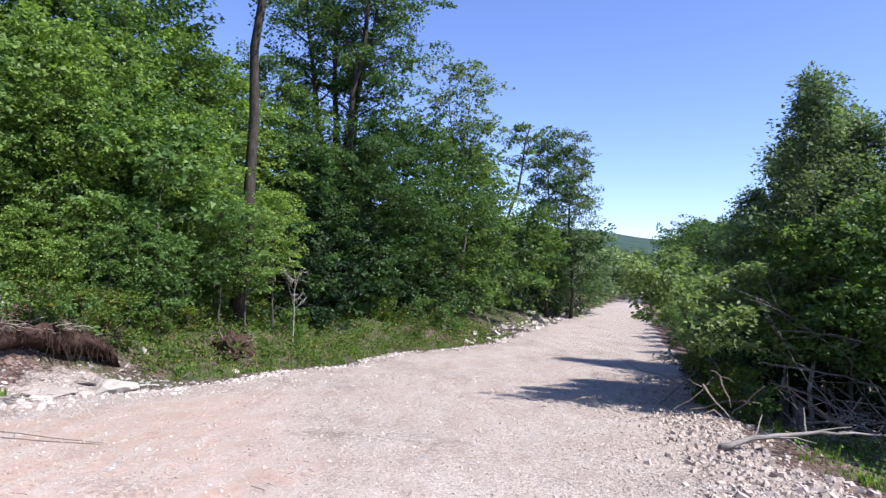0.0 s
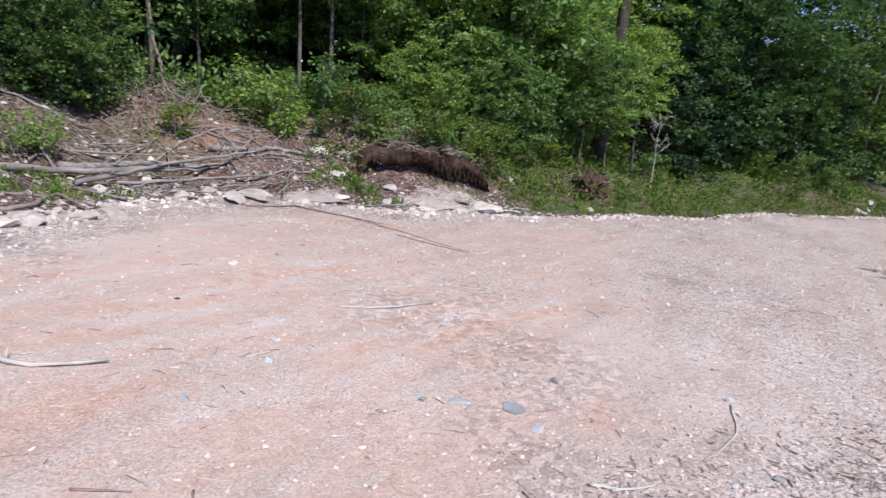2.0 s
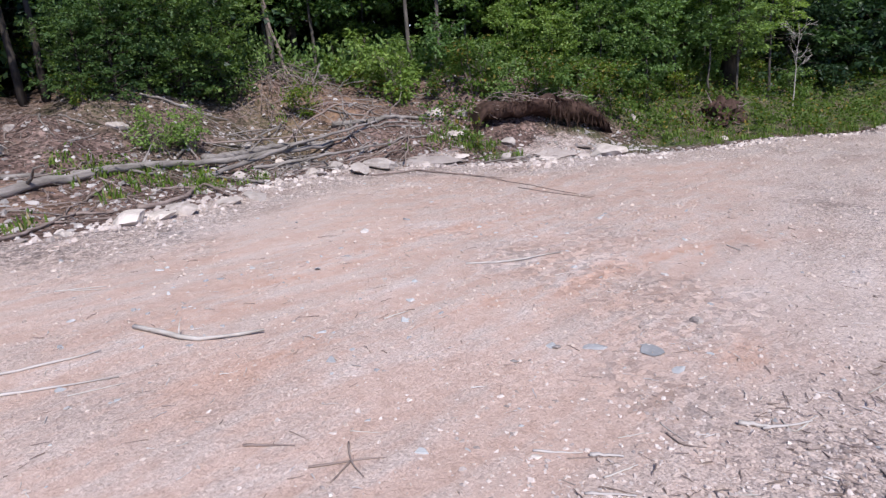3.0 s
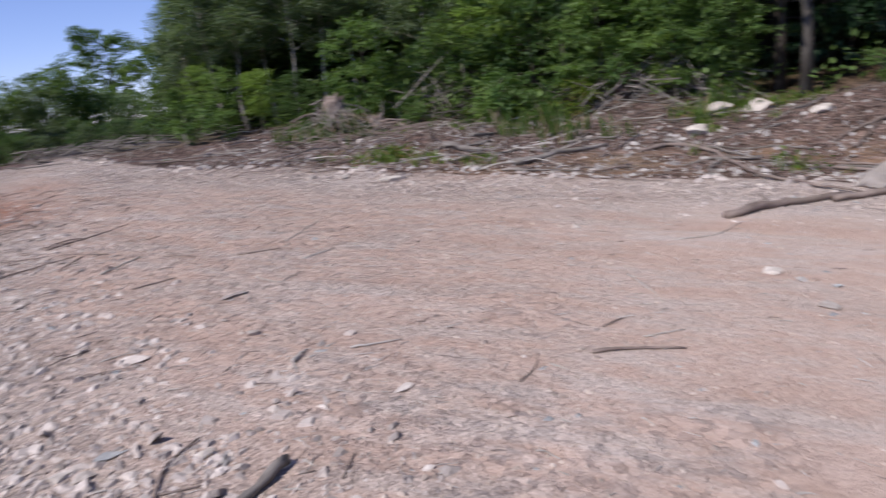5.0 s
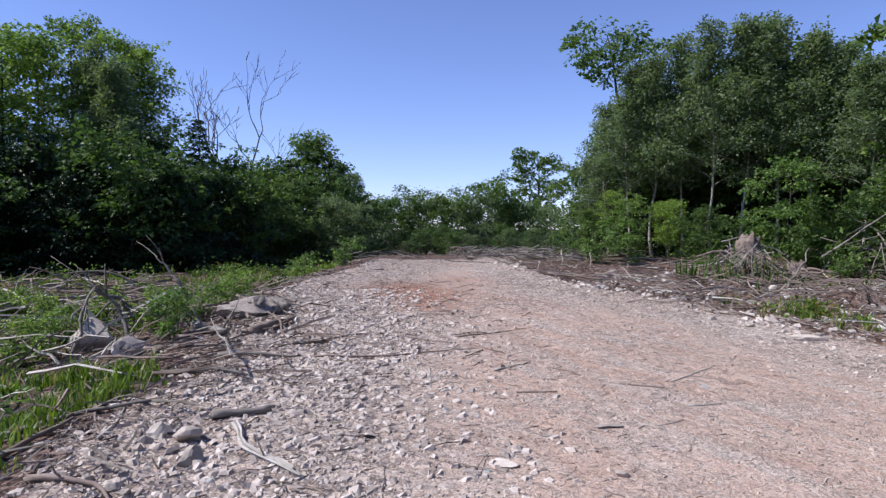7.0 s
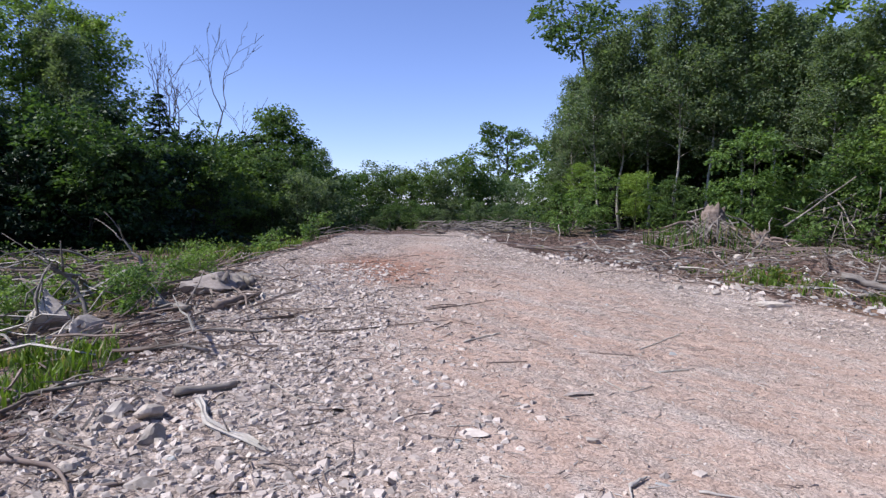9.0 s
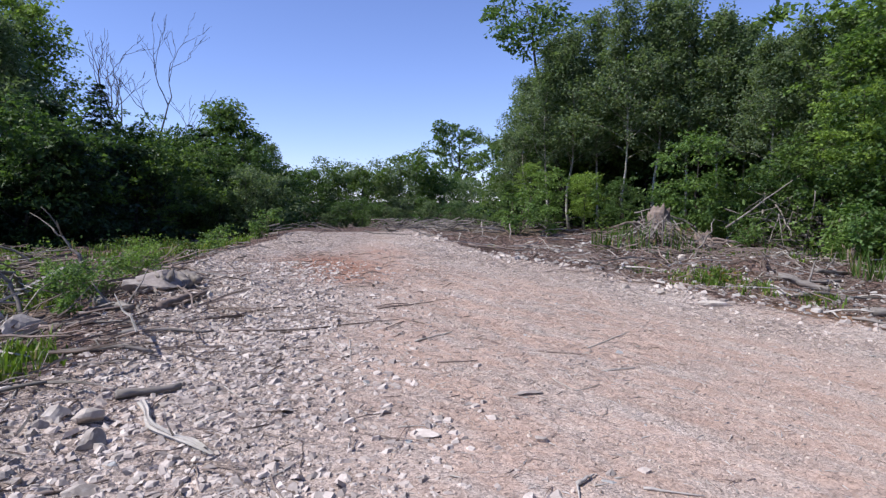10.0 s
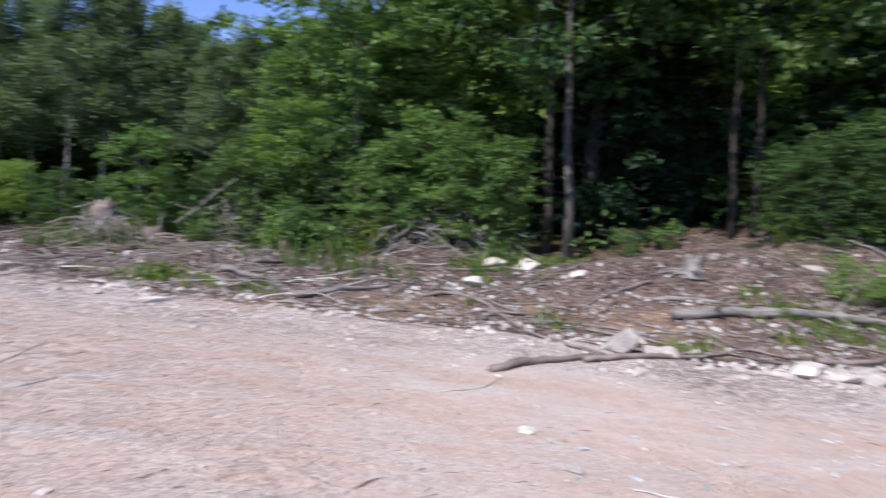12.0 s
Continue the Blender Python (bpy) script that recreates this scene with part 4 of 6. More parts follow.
# near-black wall that paints the deep shade of the forest opening
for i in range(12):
    at_height(dark_fill[i % 2], 61.5 + i * 2.3, 15.8 + 1.4 * (i % 3), 4.6 + 0.4 * (i % 2))
# trunks at the dark opening; sun and shade are put into the bark: paler on one
for az, d, h, r in [(84.2, 12.6, 9.0, 0.085), (86.0, 13.6, 9.0, 0.1), (71.5, 13.4, 8.0, 0.06), (70.0, 13.6, 8.0, 0.06)]:
    t = tree("grey_maple", "straight grey-barked tree at the dark forest opening", "tree", FOREST, M_BARK if az == 84.2 else M_DARKBARK, M_DARK, seed=int(az * 10), height=h, trunk_r=r, crown_from=0.36, spread=2.3, leaves=6500, leaf=0.15, limbs=24, rise=0.3, puff=0.25, wiggle=0.03, twigs=5)
    first(t, az, d)
snag = tree("birch_snag", "leaning young birch with reddish peeling bark", "tree", "", M_ROT, M_MAPLE, seed=220, height=4.6, trunk_r=0.045, crown_from=0.6, spread=0.8, leaves=300, leaf=0.15, limbs=7, rise=0.5, lean=(-0.16, -0.1))
first(snag, 52.6, 15.5)
sapling = tree("bare_sapling", "thin pale bare sapling on the bank", "tree", "", M_DEAD, M_DARK, seed=221, height=2.4, trunk_r=0.022, crown_from=0.45, spread=0.35, leaves=0, leaf=0.1, limbs=10, rise=1.0, bare=True)
first(sapling, 12.6, 21.5)

# ---- bushes ----
for az, d, h, k, lab in [(62.8, 11.3, 0.7, 2, ""), (60.4, 11.5, 0.6, 2, ""), (43.2, 14.6, 1.2, 0, ""), (51.5, 13.4, 0.6, 1, ""), (154.7, 13.9, 0.6, 0, "small bright bush at the crest of the road"), (158.4, 14.6, 0.5, 0, "small bright bush at the crest of the road"), (164.2, 8.9, 0.42, 2, ""), (166.8, 8.4, 0.48, 0, ""), (168.6, 7.4, 0.45, 3, ""), (169.4, 8.6, 0.5, 0, ""), (-23.3, 14.2, 0.95, 1, "dark leafy bush at the gravel's edge"), (-25.6, 14.0, 0.9, 0, "dark leafy bush at the gravel's edge"), (-21.4, 15.8, 1.0, 1, "dark leafy bush at the gravel's edge"), (179.5, 10.2, 0.45, 0, ""), (178.8, 8.0, 0.45, 3, ""), (169.0, 9.4, 0.45, 0, ""), (173.5, 9.8, 0.5, 0, ""), (178.0, 9.0, 0.5, 3, "")]:
    at_height(bush[k], az, d, h, None, lab)
for az, d, h, k, lab in [(133.0, 14.8, 0.9, 3, ""), (130.6, 14.4, 0.6, 3, ""), (101.0, 12.4, 0.65, 1, ""), (98.2, 12.8, 0.85, 3, ""), (104.0, 12.8, 0.6, 0, ""), (108.5, 13.2, 0.9, 0, ""), (94.5, 12.8, 1.0, 3, ""), (34.5, 14.7, 1.0, 0, ""), (37.0, 14.9, 1.1, 1, ""), (31.5, 15.2, 0.9, 1, ""), (29.0, 15.4, 1.0, 3, ""), (40.5, 15.6, 1.2, 3, ""), (67.8, 12.6, 0.5, 1, ""), (79.0, 12.6, 0.5, 0, ""), (76.5, 12.8, 0.5, 0, "")]:
    at_height(bush[k], az, d, h, None, lab)
for i in range(58):
    yy = rng.uniform(4.5, 30) if i % 4 else rng.uniform(10, 20)
    w = rng.uniform(4.8, 6.8) if yy < 11 else rng.uniform(2.4, 6.0)
    k = (1 if rng.random() < 0.6 else 3) if yy > 10 else int(rng.integers(4))
    x = edge_x(yy) - w
    if min(math.hypot(x + 7.1, yy - 12.0) - 2.0, math.hypot(x + 5.2, yy - 18.6) - 1.3, math.hypot(x + 11.3, yy - 8.6) - 1.4) > 0:
        put_tree(bush[k], x, yy, rng.uniform(0.5, 1.0))
for i in range(9):
    yy = rng.uniform(-9, -1)
    put_tree(bush[0 if i % 2 else 3], edge_x(yy) - rng.uniform(4.4, 6.5), yy, rng.uniform(0.4, 0.8))
for i in range(9):
    az, d = rng.uniform(160, 184), rng.uniform(7.5, 13)
    x, y = polar(az, d)
    if past_edges(x, y)[1] > 0.8:
        put_tree(bush[int(rng.integers(3))], x, y, rng.uniform(0.3, 0.5))

# ---- stones ----
def chips(x, y, size, rng, stout=1.0, sink=0.25, tilt=0.27):
    """Angular shards: uneven five-sided plates with bevelled, slanting tops, half pressed into the ground."""
    n = len(x)
    a = (np.arange(5) / 5 * 2 * np.pi)[None] + rng.normal(0, 0.3, (n, 5)) + rng.uniform(0, 6.28, (n, 1))
    rad = rng.uniform(0.55, 1.1, (n, 5))
    squash = rng.uniform(0.5, 1.0, (n, 1))
    bx, by = np.cos(a) * rad, np.sin(a) * rad * squash
    thick = rng.uniform(0.14, 0.42, (n, 1)) * stout
    shrink = rng.uniform(0.3, 0.85, (n, 5))
    tx, ty = bx * shrink + rng.normal(0, 0.08, (n, 1)), by * shrink + rng.normal(0, 0.08, (n, 1))
    tz = thick * (1 + rng.normal(0, 0.15, (n, 5)))
    X, Y, Z = np.concatenate([bx, tx], 1), np.concatenate([by, ty], 1), np.concatenate([bx * 0 - 0.25, tz], 1)
    k = rng.normal(0, tilt, (n, 2))
    Z = Z + X * k[:, :1] + Y * k[:, 1:]
    g = rng.uniform(0, 6.28, n)
    ca, sa = np.cos(g)[:, None], np.sin(g)[:, None]
    s = size[:, None] * 0.56
    X, Y, Z = (X * ca - Y * sa) * s, (X * sa + Y * ca) * s, Z * s
    z0 = ground_z(x, y) + size * 0.04 * (1 - sink)
    v = np.stack([X + x[:, None], Y + y[:, None], Z + z0[:, None]], -1).reshape(-1, 3)
    q = np.arange(5)
    side = np.stack([q, (q + 1) % 5, 5 + (q + 1) % 5, 5 + q], 1)
    step = 10 * np.arange(n)[:, None, None]
    return v, [(side[None] + step).reshape(-1, 4), (np.arange(5, 10)[None, None] + step).reshape(-1, 5)]


def stone_field(name, label, material, x, y, size, rng, stout=1.0):
    v, f = chips(np.asarray(x), np.asarray(y), np.asarray(size), rng, stout)
    return tagged(new(name, mesh_np(name, v, f, material)), label, "gravel", "", "stuff")


def scatter(n, x0, x1, y0, y1, keep, rng):
    """n places in a rectangle, kept by a chance that keep(w, e, x, y) gives."""
    x, y = rng.uniform(x0, x1, n * 6), rng.uniform(y0, y1, n * 6)
    w, e = past_edges(x, y)
    ok = rng.random(n * 6) < keep(w, e, x, y)
    return x[ok][:n], y[ok][:n]


def near(x, y):
    return 1.0 / (1.0 + (np.hypot(x, y) / 4.0) ** 2)


def spread(n, reach, keep, rng):
    """Up to n places round the origin, denser towards it, kept by a chance."""
    r, a = reach * rng.random(n) ** 0.75, rng.uniform(0, 6.28, n)
    x, y = np.cos(a) * r, np.sin(a) * r
    w, e = past_edges(x, y)
    ok = rng.random(n) < keep(w, e, x, y)
    return x[ok], y[ok]


r1 = np.random.default_rng(11)
x, y = spread(90000, 14.0, lambda w, e, x, y: (np.hypot(x, y) > 1.4) * (np.maximum(w, e) < 0.1) * (0.06 + 0.25 * smooth(e, -4.5, -1.5) * smooth(y, 2, 6) + 0.4 * smooth(e, -3.0, -1.2) + 0.3 * smooth(wave(x, y, 1.3, 3.3), 0.2, 0.8) + 0.38 * smooth(-y, -0.5, 2.5)), r1)
stone_field("road_gravel", "small pale angular gravel chips strewn over the road", M_ROADCHIP, x, y, (0.010 + 0.03 * r1.random(len(x)) ** 2) * (1 + 0.06 * np.hypot(x, y)), r1)
x, y = spread(70000, 7.5, lambda w, e, x, y: (np.hypot(x, y) > 1.5) * (np.maximum(w, e) < 0) * np.clip(0.1 + 0.6 * smooth(wave(x, y, 1.7, 2.2) + 0.5 * wave(x, y, 4.1, 1.2), -0.3, 0.7), 0, 1), r1)
stone_field("road_pebbles", "fine pebbles and grit bedded in the road", M_ROADCHIP, x, y, 0.010 + 0.022 * r1.random(len(x)) ** 2, r1, 0.8)
x, y = scatter(330, -7, 0.5, -5, 8, lambda w, e, x, y: (np.maximum(w, e) < -0.4) * (0.2 + 0.8 * smooth(y, -0.5, 1.0)) * (0.3 + 0.7 * smooth(wave(x, y, 1.2, 5.5), 0, 0.5)) * (np.hypot(x, y) > 1.6), r1)
stone_field("bedded_stones", "flat blue-grey stones bedded in the road", M_BLUESTONE, x, y, 0.03 + 0.09 * r1.random(len(x)) ** 2.5, r1, 0.25)
x, y = scatter(15000, -6, 7, 2.5, 18, lambda w, e, x, y: (e < 0) * (w < -0.3) * (0.25 + 0.75 * smooth(e, -4.2, -1.2)) * (0.35 + 0.65 * smooth(wave(x, y, 1.0, 4.0), -0.4, 0.4)) / (1 + (y / 9) ** 2), r1)
stone_field("road_chips", "flat pale stone chips trodden into the road", M_ROADCHIP, x, y, (0.012 + 0.05 * r1.random(len(x)) ** 2.4) * (0.45 + 0.09 * y), r1, 0.9)
x, y = spread(400000, 10.0, lambda w, e, x, y: (np.hypot(x, y) > 1.4) * (np.exp(-((e + 1.2 + 0.5 * smooth(y, -1, 2)) / (1.15 + 0.45 * smooth(y, -1, 2))) ** 2) * (e < 0.7) * (y < 7) * (0.45 + 0.55 * smooth(wave(x, y, 1.3, 1.0), -0.5, 0.5))), r1)
stone_field("shoulder_gravel", "coarse broken stone along the road's shoulder", M_CHIP, x, y, (0.014 + 0.1 * r1.random(len(x)) ** 2.6) * (1 - 0.6 * smooth(y, -1.5, 1.5) * (1 - smooth(past_edges(x, y)[1], -1.8, -0.8))), r1, 0.6)
x, y = scatter(260, -4, 1.5, -7.5, -2.4, lambda w, e, x, y: np.exp(-((e + 0.55) / 0.7) ** 2), r1)
stone_field("loose_stones", "larger loose stones heaped along the shoulder", M_STONE, x, y, 0.045 + 0.085 * r1.random(len(x)) ** 1.8, r1, 1.1)
x, y = spread(46000, 14.0, lambda w, e, x, y: np.exp(-((w + 0.5) / 0.5) ** 2) * (w < 0.1), r1)
stone_field("verge_gravel", "loose pale stone chips along the far edge of the road", M_CHIP, x, y, 0.016 + 0.06 * r1.random(len(x)) ** 2.4, r1)
x, y = scatter(6000, 0, 9, 3.5, 20, lambda w, e, x, y: np.exp(-((e + 0.45) / 0.75) ** 2), r1)
stone_field("shoulder_rubble", "heaped pale rubble at the road's shoulder", M_ROADCHIP, x, y, 0.025 + 0.14 * r1.random(len(x)) ** 3.2, r1, 1.3)
x, y = scatter(26000, -10, 3, -11, 32, lambda w, e, x, y: np.exp(-((w + 0.02) / 0.3) ** 2) * (0.25 + 0.75 * smooth(y, 0, 4)) * (0.25 + 0.75 * smooth(wave(x, y, 2.2, 6.0), -0.3, 0.4)), r1)
stone_field("edge_stones", "row of pale stones along the road's edge", M_CHIP, x, y, 0.03 + 0.16 * r1.random(len(x)) ** 3.0, r1, 0.9)
x, y = scatter(7000, -13, -5, -8, 14, lambda w, e, x, y: (w > 0.2) * smooth(-w, -6, -0.5), r1)
stone_field("bank_stones", "scattered stones in the torn earth of the bank", M_GREYSTONE, x, y, 0.02 + 0.14 * r1.random(len(x)) ** 3.5, r1, 0.8)
x, y = scatter(500, 1, 12, 28, 70, lambda w, e, x, y: (w > -0.2) * (w < 2.0) * 1.0, r1)
stone_field("bend_stones", "broken rocks heaped beside the road's bend", M_STONE, x, y, 0.1 + 0.4 * r1.random(len(x)) ** 2.4, r1, 1.3)


def rock(x, y, radius, flat, material, seed, label, peak=0.0):
    """A boulder cut by flat faces, resting in the ground."""
    rr = np.random.default_rng(seed)
    bm = bmesh.new()
    bmesh.ops.create_icosphere(bm, subdivisions=3, radius=1.3)
    planes = [(Vector(rr.normal(0, 1, 3)).normalized(), rr.uniform(0.5, 0.8)) for _ in range(13)]
    stretch = Vector((rr.uniform(0.9, 1.15), rr.uniform(0.65, 0.95), 1.0))
    for v in bm.verts:
        for nrm, d in planes:
            over_by = v.co.dot(nrm) - d
            if over_by > 0:
                v.co -= nrm * over_by
        v.co += v.co.normalized() * noise.fractal(v.co * 2.3 + Vector((seed * 3.1, 0, 0)), 0.9, 2.0, 4) * 0.08
        v.co = Vector((v.co.x * stretch.x, v.co.y * stretch.y, v.co.z)) * radius * 1.2
        v.co.z *= flat
        v.co.xy *= 1 - peak * min(max(v.co.z / radius + 0.2, 0), 1.1)
    me = bpy.data.meshes.new("rock")
    bm.to_mesh(me)
    bm.free()
    me.materials.append(material)
    ob = new("rock", me)
    ob.matrix_world = pose(x, y, gz(x, y) + radius * flat * 0.35, rr.uniform(-8, 8), rr.uniform(-8, 8), rr.uniform(0, 360))
    return tagged(ob, label, "rock", "rocks beside the road")


WHITE, GREY, FLAT, BIG = "pale weathered rock lying in the dirt", "grey stone pressed into the gravel road", "flat pale rock slab showing through the soil", "large pale boulder half buried in grass and debris"


def rocks(seed, rows):
    for i, (x, y, r, flat) in enumerate(rows):
        on_road = max(past_edges(x, y)) < -0.3
        label = FLAT if flat < 0.2 and not on_road else GREY if on_road else BIG if r > 0.2 else WHITE
        rock(x, y, r * 0.88, flat, M_BLUESTONE if on_road and flat < 0.1 else M_GREYSTONE if on_road and y > 0 and (seed + i) % 2 and r < 0.07 else M_CHIP if (r > 0.25 and flat > 0.6) or flat < 0.2 else M_STONE, seed + i, label)


rocks(400, [(-7.03, 1.31, 0.215, 0.8), (-7.08, 1.81, 0.138, 0.6), (-7.03, 1.62, 0.099, 0.6), (-6.8, 3.07, 0.2, 0.6), (-6.8, 3.69, 0.186, 0.5), (-6.8, 3.42, 0.183, 0.3), (-6.81, 2.39, 0.099, 0.6), (-10.8, 4.93, 0.163, 0.6), (-11.36, -0.1, 0.22, 0.6), (-10.24, -0.32, 0.176, 0.5), (-10.58, 1.29, 0.147, 0.5), (-11.36, 3.54, 0.102, 0.8), (-5.45, -1.16, 0.048, 0.5), (-4.02, 0.56, 0.073, 0.25), (-4.55, 0.29, 0.082, 0.25), (-4.42, 0.46, 0.038, 0.5), (-9.53, -0.04, 0.057, 0.7), (-11.41, 0.58, 0.246, 0.6), (-6.34, 1.38, 0.084, 0.5), (-7.06, 3.73, 0.158, 0.5), (-6.89, 3.39, 0.152, 0.3), (-8.7, 5.58, 0.142, 0.5)])
rocks(422, [(-9.2, 10.85, 0.196, 0.6), (-8.81, 11.25, 0.16, 0.6), (-7.57, 11.06, 0.185, 0.5), (-8.51, 11.72, 0.112, 0.8), (-6.6, 11.2, 0.5, 0.12), (-7.8, 9.1, 0.6, 0.12), (-8.46, 10.45, 0.382, 0.15), (-7.69, 7.21, 0.218, 0.5), (-7.73, 7.75, 0.264, 0.4), (-7.86, 6.51, 0.114, 0.5), (-9.72, 7.13, 0.114, 0.6), (-10.79, 4.94, 0.133, 0.7), (-5.78, 11.69, 0.337, 0.6), (-4.68, 4.41, 0.042, 0.8), (-1.22, 4.03, 0.054, 0.6), (-1.71, 3.14, 0.026, 0.6), (-1.27, 3.43, 0.10, 0.09), (-1.53, 3.29, 0.075, 0.09), (-1.04, 3.27, 0.05, 0.09), (-1.75, 3.14, 0.045, 0.09), (-6.75, 15.12, 0.128, 0.8), (-7.06, 15.5, 0.117, 0.7), (-7.02, 4.36, 0.213, 0.2), (-7.1, 4.8, 0.184, 0.3)])
rocks(444, [(-10.28, 6.85, 0.106, 0.6), (-1.77, 4.88, 0.031, 0.5), (-1.18, 2.09, 0.027, 0.3), (-1.79, 2.81, 0.023, 0.3), (-1.08, -7.05, 0.16, 0.75), (-2.42, -7.75, 0.31, 0.75), (-0.87, -4.02, 0.081, 0.8), (-0.78, -4.49, 0.09, 0.6), (-3.36, -3.13, 0.085, 0.19), (-7.21, -4.45, 0.066, 0.7), (-7.15, -3.76, 0.167, 0.3), (-2.98, -2.88, 0.029, 0.5), (-0.43, -3.82, 0.06, 0.6), (-0.94, -4.39, 0.108, 0.6), (-2.85, -2.56, 0.046, 0.5), (-7.21, -4.93, 0.068, 0.7), (-7.26, -4.47, 0.059, 0.7), (-10.07, -5.77, 0.08, 0.7), (-2.38, -3.04, 0.073, 0.15), (-2.39, -4.23, 0.042, 0.6), (-4.3, -11.71, 0.193, 0.5)])
rocks(466, [(-0.65, -6.16, 0.053, 0.7), (-1.25, -3.5, 0.035, 0.5), (-0.49, -3.74, 0.049, 0.5), (-0.72, -3.52, 0.071, 0.5), (-0.94, -3.78, 0.04, 0.5), (-1.39, -4.37, 0.047, 0.4), (6.22, 41.95, 0.62, 0.7), (3.83, 36.14, 0.313, 0.6), (5.87, 44.75, 0.466, 0.6), (9.59, 55.29, 0.628, 0.6), (-5.09, 16.5, 0.134, 0.6), (-7.14, 16.25, 0.107, 0.7)])

rocks(480, [(-6.35, 10.6, 0.3, 0.14), (-6.75, 11.0, 0.22, 0.16), (-6.1, 11.7, 0.34, 0.13), (-6.5, 12.3, 0.2, 0.18), (-7.3, 10.3, 0.26, 0.16), (-7.7, 9.7, 0.2, 0.18), (-8.1, 9.0, 0.34, 0.14), (-7.6, 8.5, 0.28, 0.15), (-8.3, 8.1, 0.22, 0.18), (-7.0, 10.2, 0.14, 0.5), (-7.5, 11.0, 0.1, 0.6), (-5.9, 12.4, 0.12, 0.6), (-8.6, 7.4, 0.16, 0.5), (-8.2, 6.6, 0.14, 0.5), (-8.5, 5.9, 0.12, 0.6)])
rocks(500, [(-1.75, -1.98, 0.045, 0.5), (-1.74, -1.77, 0.035, 0.5), (-1.65, -2.39, 0.065, 0.09), (-1.05, -2.46, 0.06, 0.25), (-1.47, -2.47, 0.045, 0.4), (-1.50, -2.37, 0.04, 0.4), (-2.50, -1.41, 0.06, 0.15)])
rock(-0.82, -8.3, 0.29, 0.95, M_STONE, 457, "pointed white boulder standing in grass and debris", 0.72)

# ---- fallen wood ----


def fallen(name, label, points, radius, material, seed, stubs=0, lift=0.75, category="branch", taper=0.45, bend=0.10):
    """A log or branch lying along points of the ground."""
    rr = np.random.default_rng(seed)
    p = np.array(points, float)
    s = np.concatenate([[0], np.cumsum(np.linalg.norm(np.diff(p, axis=0), axis=1))])
    n = max(8, min(22, int(s[-1] / 0.12)))
    t = np.linspace(0, s[-1], n)
    q = np.stack([np.interp(t, s, p[:, 0]), np.interp(t, s, p[:, 1])], 1)
    q[1:-1] = (q[:-2] + 2 * q[1:-1] + q[2:]) / 4
    q += rr.normal(0, bend * s[-1] / max(n, 12), q.shape) * 0.6
    z = ground_z(q[:, 0], q[:, 1])
    z = np.maximum(z, np.interp(t, [0, s[-1]], [z[0], z[-1]]) - 0.02) + radius * lift
    pts = np.concatenate([q, z[:, None] + np.abs(rr.normal(0, radius * 0.35, n))[:, None]], 1)
    r = radius * np.linspace(1.1, taper, n) * (rr.uniform(0.78, 1.2, n) if radius < 0.025 else rr.uniform(0.93, 1.07, n))
    foot, turn = pts[0].copy(), math.atan2(pts[-1, 1] - pts[0, 1], pts[-1, 0] - pts[0, 0])
    pts = pts - foot
    pts[:, :2] = pts[:, :2] @ np.array([[math.cos(turn), -math.sin(turn)], [math.sin(turn), math.cos(turn)]])
    h = Heap()
    if name in ("driftwood", "wood_chunk"):
        sides = 14
        v, f, c = tube(pts, r, sides)
        deep = 0.36 if name == "driftwood" else 0.12
        ridge = np.repeat(rr.uniform(1 - deep, 1 + deep, n), sides) * np.concatenate([1 + deep * np.sin(np.arange(sides) * 2.7 + 0.35 * i) for i in range(n)]) * rr.uniform(1 - deep / 2, 1 + deep / 2, n * sides)
        mid = np.repeat(pts, sides, 0)
        v[:n * sides] = mid + (v[:n * sides] - mid) * ridge[:, None]
        v[:sides] += (pts[0] - pts[1]) * rr.uniform(-0.3, 0.6, (sides, 1)) * (1.0 if name == "driftwood" else 0.25)
        v[(n - 1) * sides:n * sides] += (pts[-1] - pts[-2]) * rr.uniform(-0.4, 0.9, (sides, 1)) * (1.0 if name == "driftwood" else 0.25)
        h.add(v, f)
        h.f3.append(c)
    else:
        add_tube(h, pts, r, 9 if radius > 0.03 else 6)
    ob = new(name, h.mesh(name, material, name != "driftwood"))
    ob.matrix_world = pose(*foot, 0, 0, math.degrees(turn))
    for _ in range(stubs):
        i = int(rr.integers(1, n - 1))
        d = rr.normal(0, 1, 3)
        d[2] = abs(d[2])
        d /= np.linalg.norm(d)
        ln = rr.uniform(4, 11) * radius
        hs = Heap()
        add_tube(hs, bent(pts[i], pts[i] + d * ln, 4, 0.25, rr), np.linspace(r[i] * 0.45, r[i] * 0.12, 4), 5)
        part("stub", hs.mesh("stub", material, True), ob)
    return tagged(ob, label, category, "fallen wood")


WOOD = {"log": ("fallen_log", "bare grey fallen log beside the road", M_LOG, 3, "log", 0.55), "limb": ("fallen_branch", "long thin fallen branch lying on the ground", M_ROT, 1, "branch", 0.4),
        "stick": ("stick", "short dry stick lying on the gravel", M_DEAD, 1, "stick", 0.6), "chunk": ("wood_chunk", "short weathered piece of log on the gravel", M_LOG, 0, "log", 0.8),
        "bark": ("stick", "bent pale stick with peeling bark on the road", M_DEAD, 1, "stick", 0.5), "splint": ("stick", "pale split piece of wood lying on the road", M_SILVER, 0, "stick", 0.5), "twig": ("twig", "thin brown twig lying on the road", M_ROT, 1, "twig", 0.5),
        "drift": ("driftwood", "twisted silvery piece of splintered wood", M_SILVER, 1, "log", 0.8)}


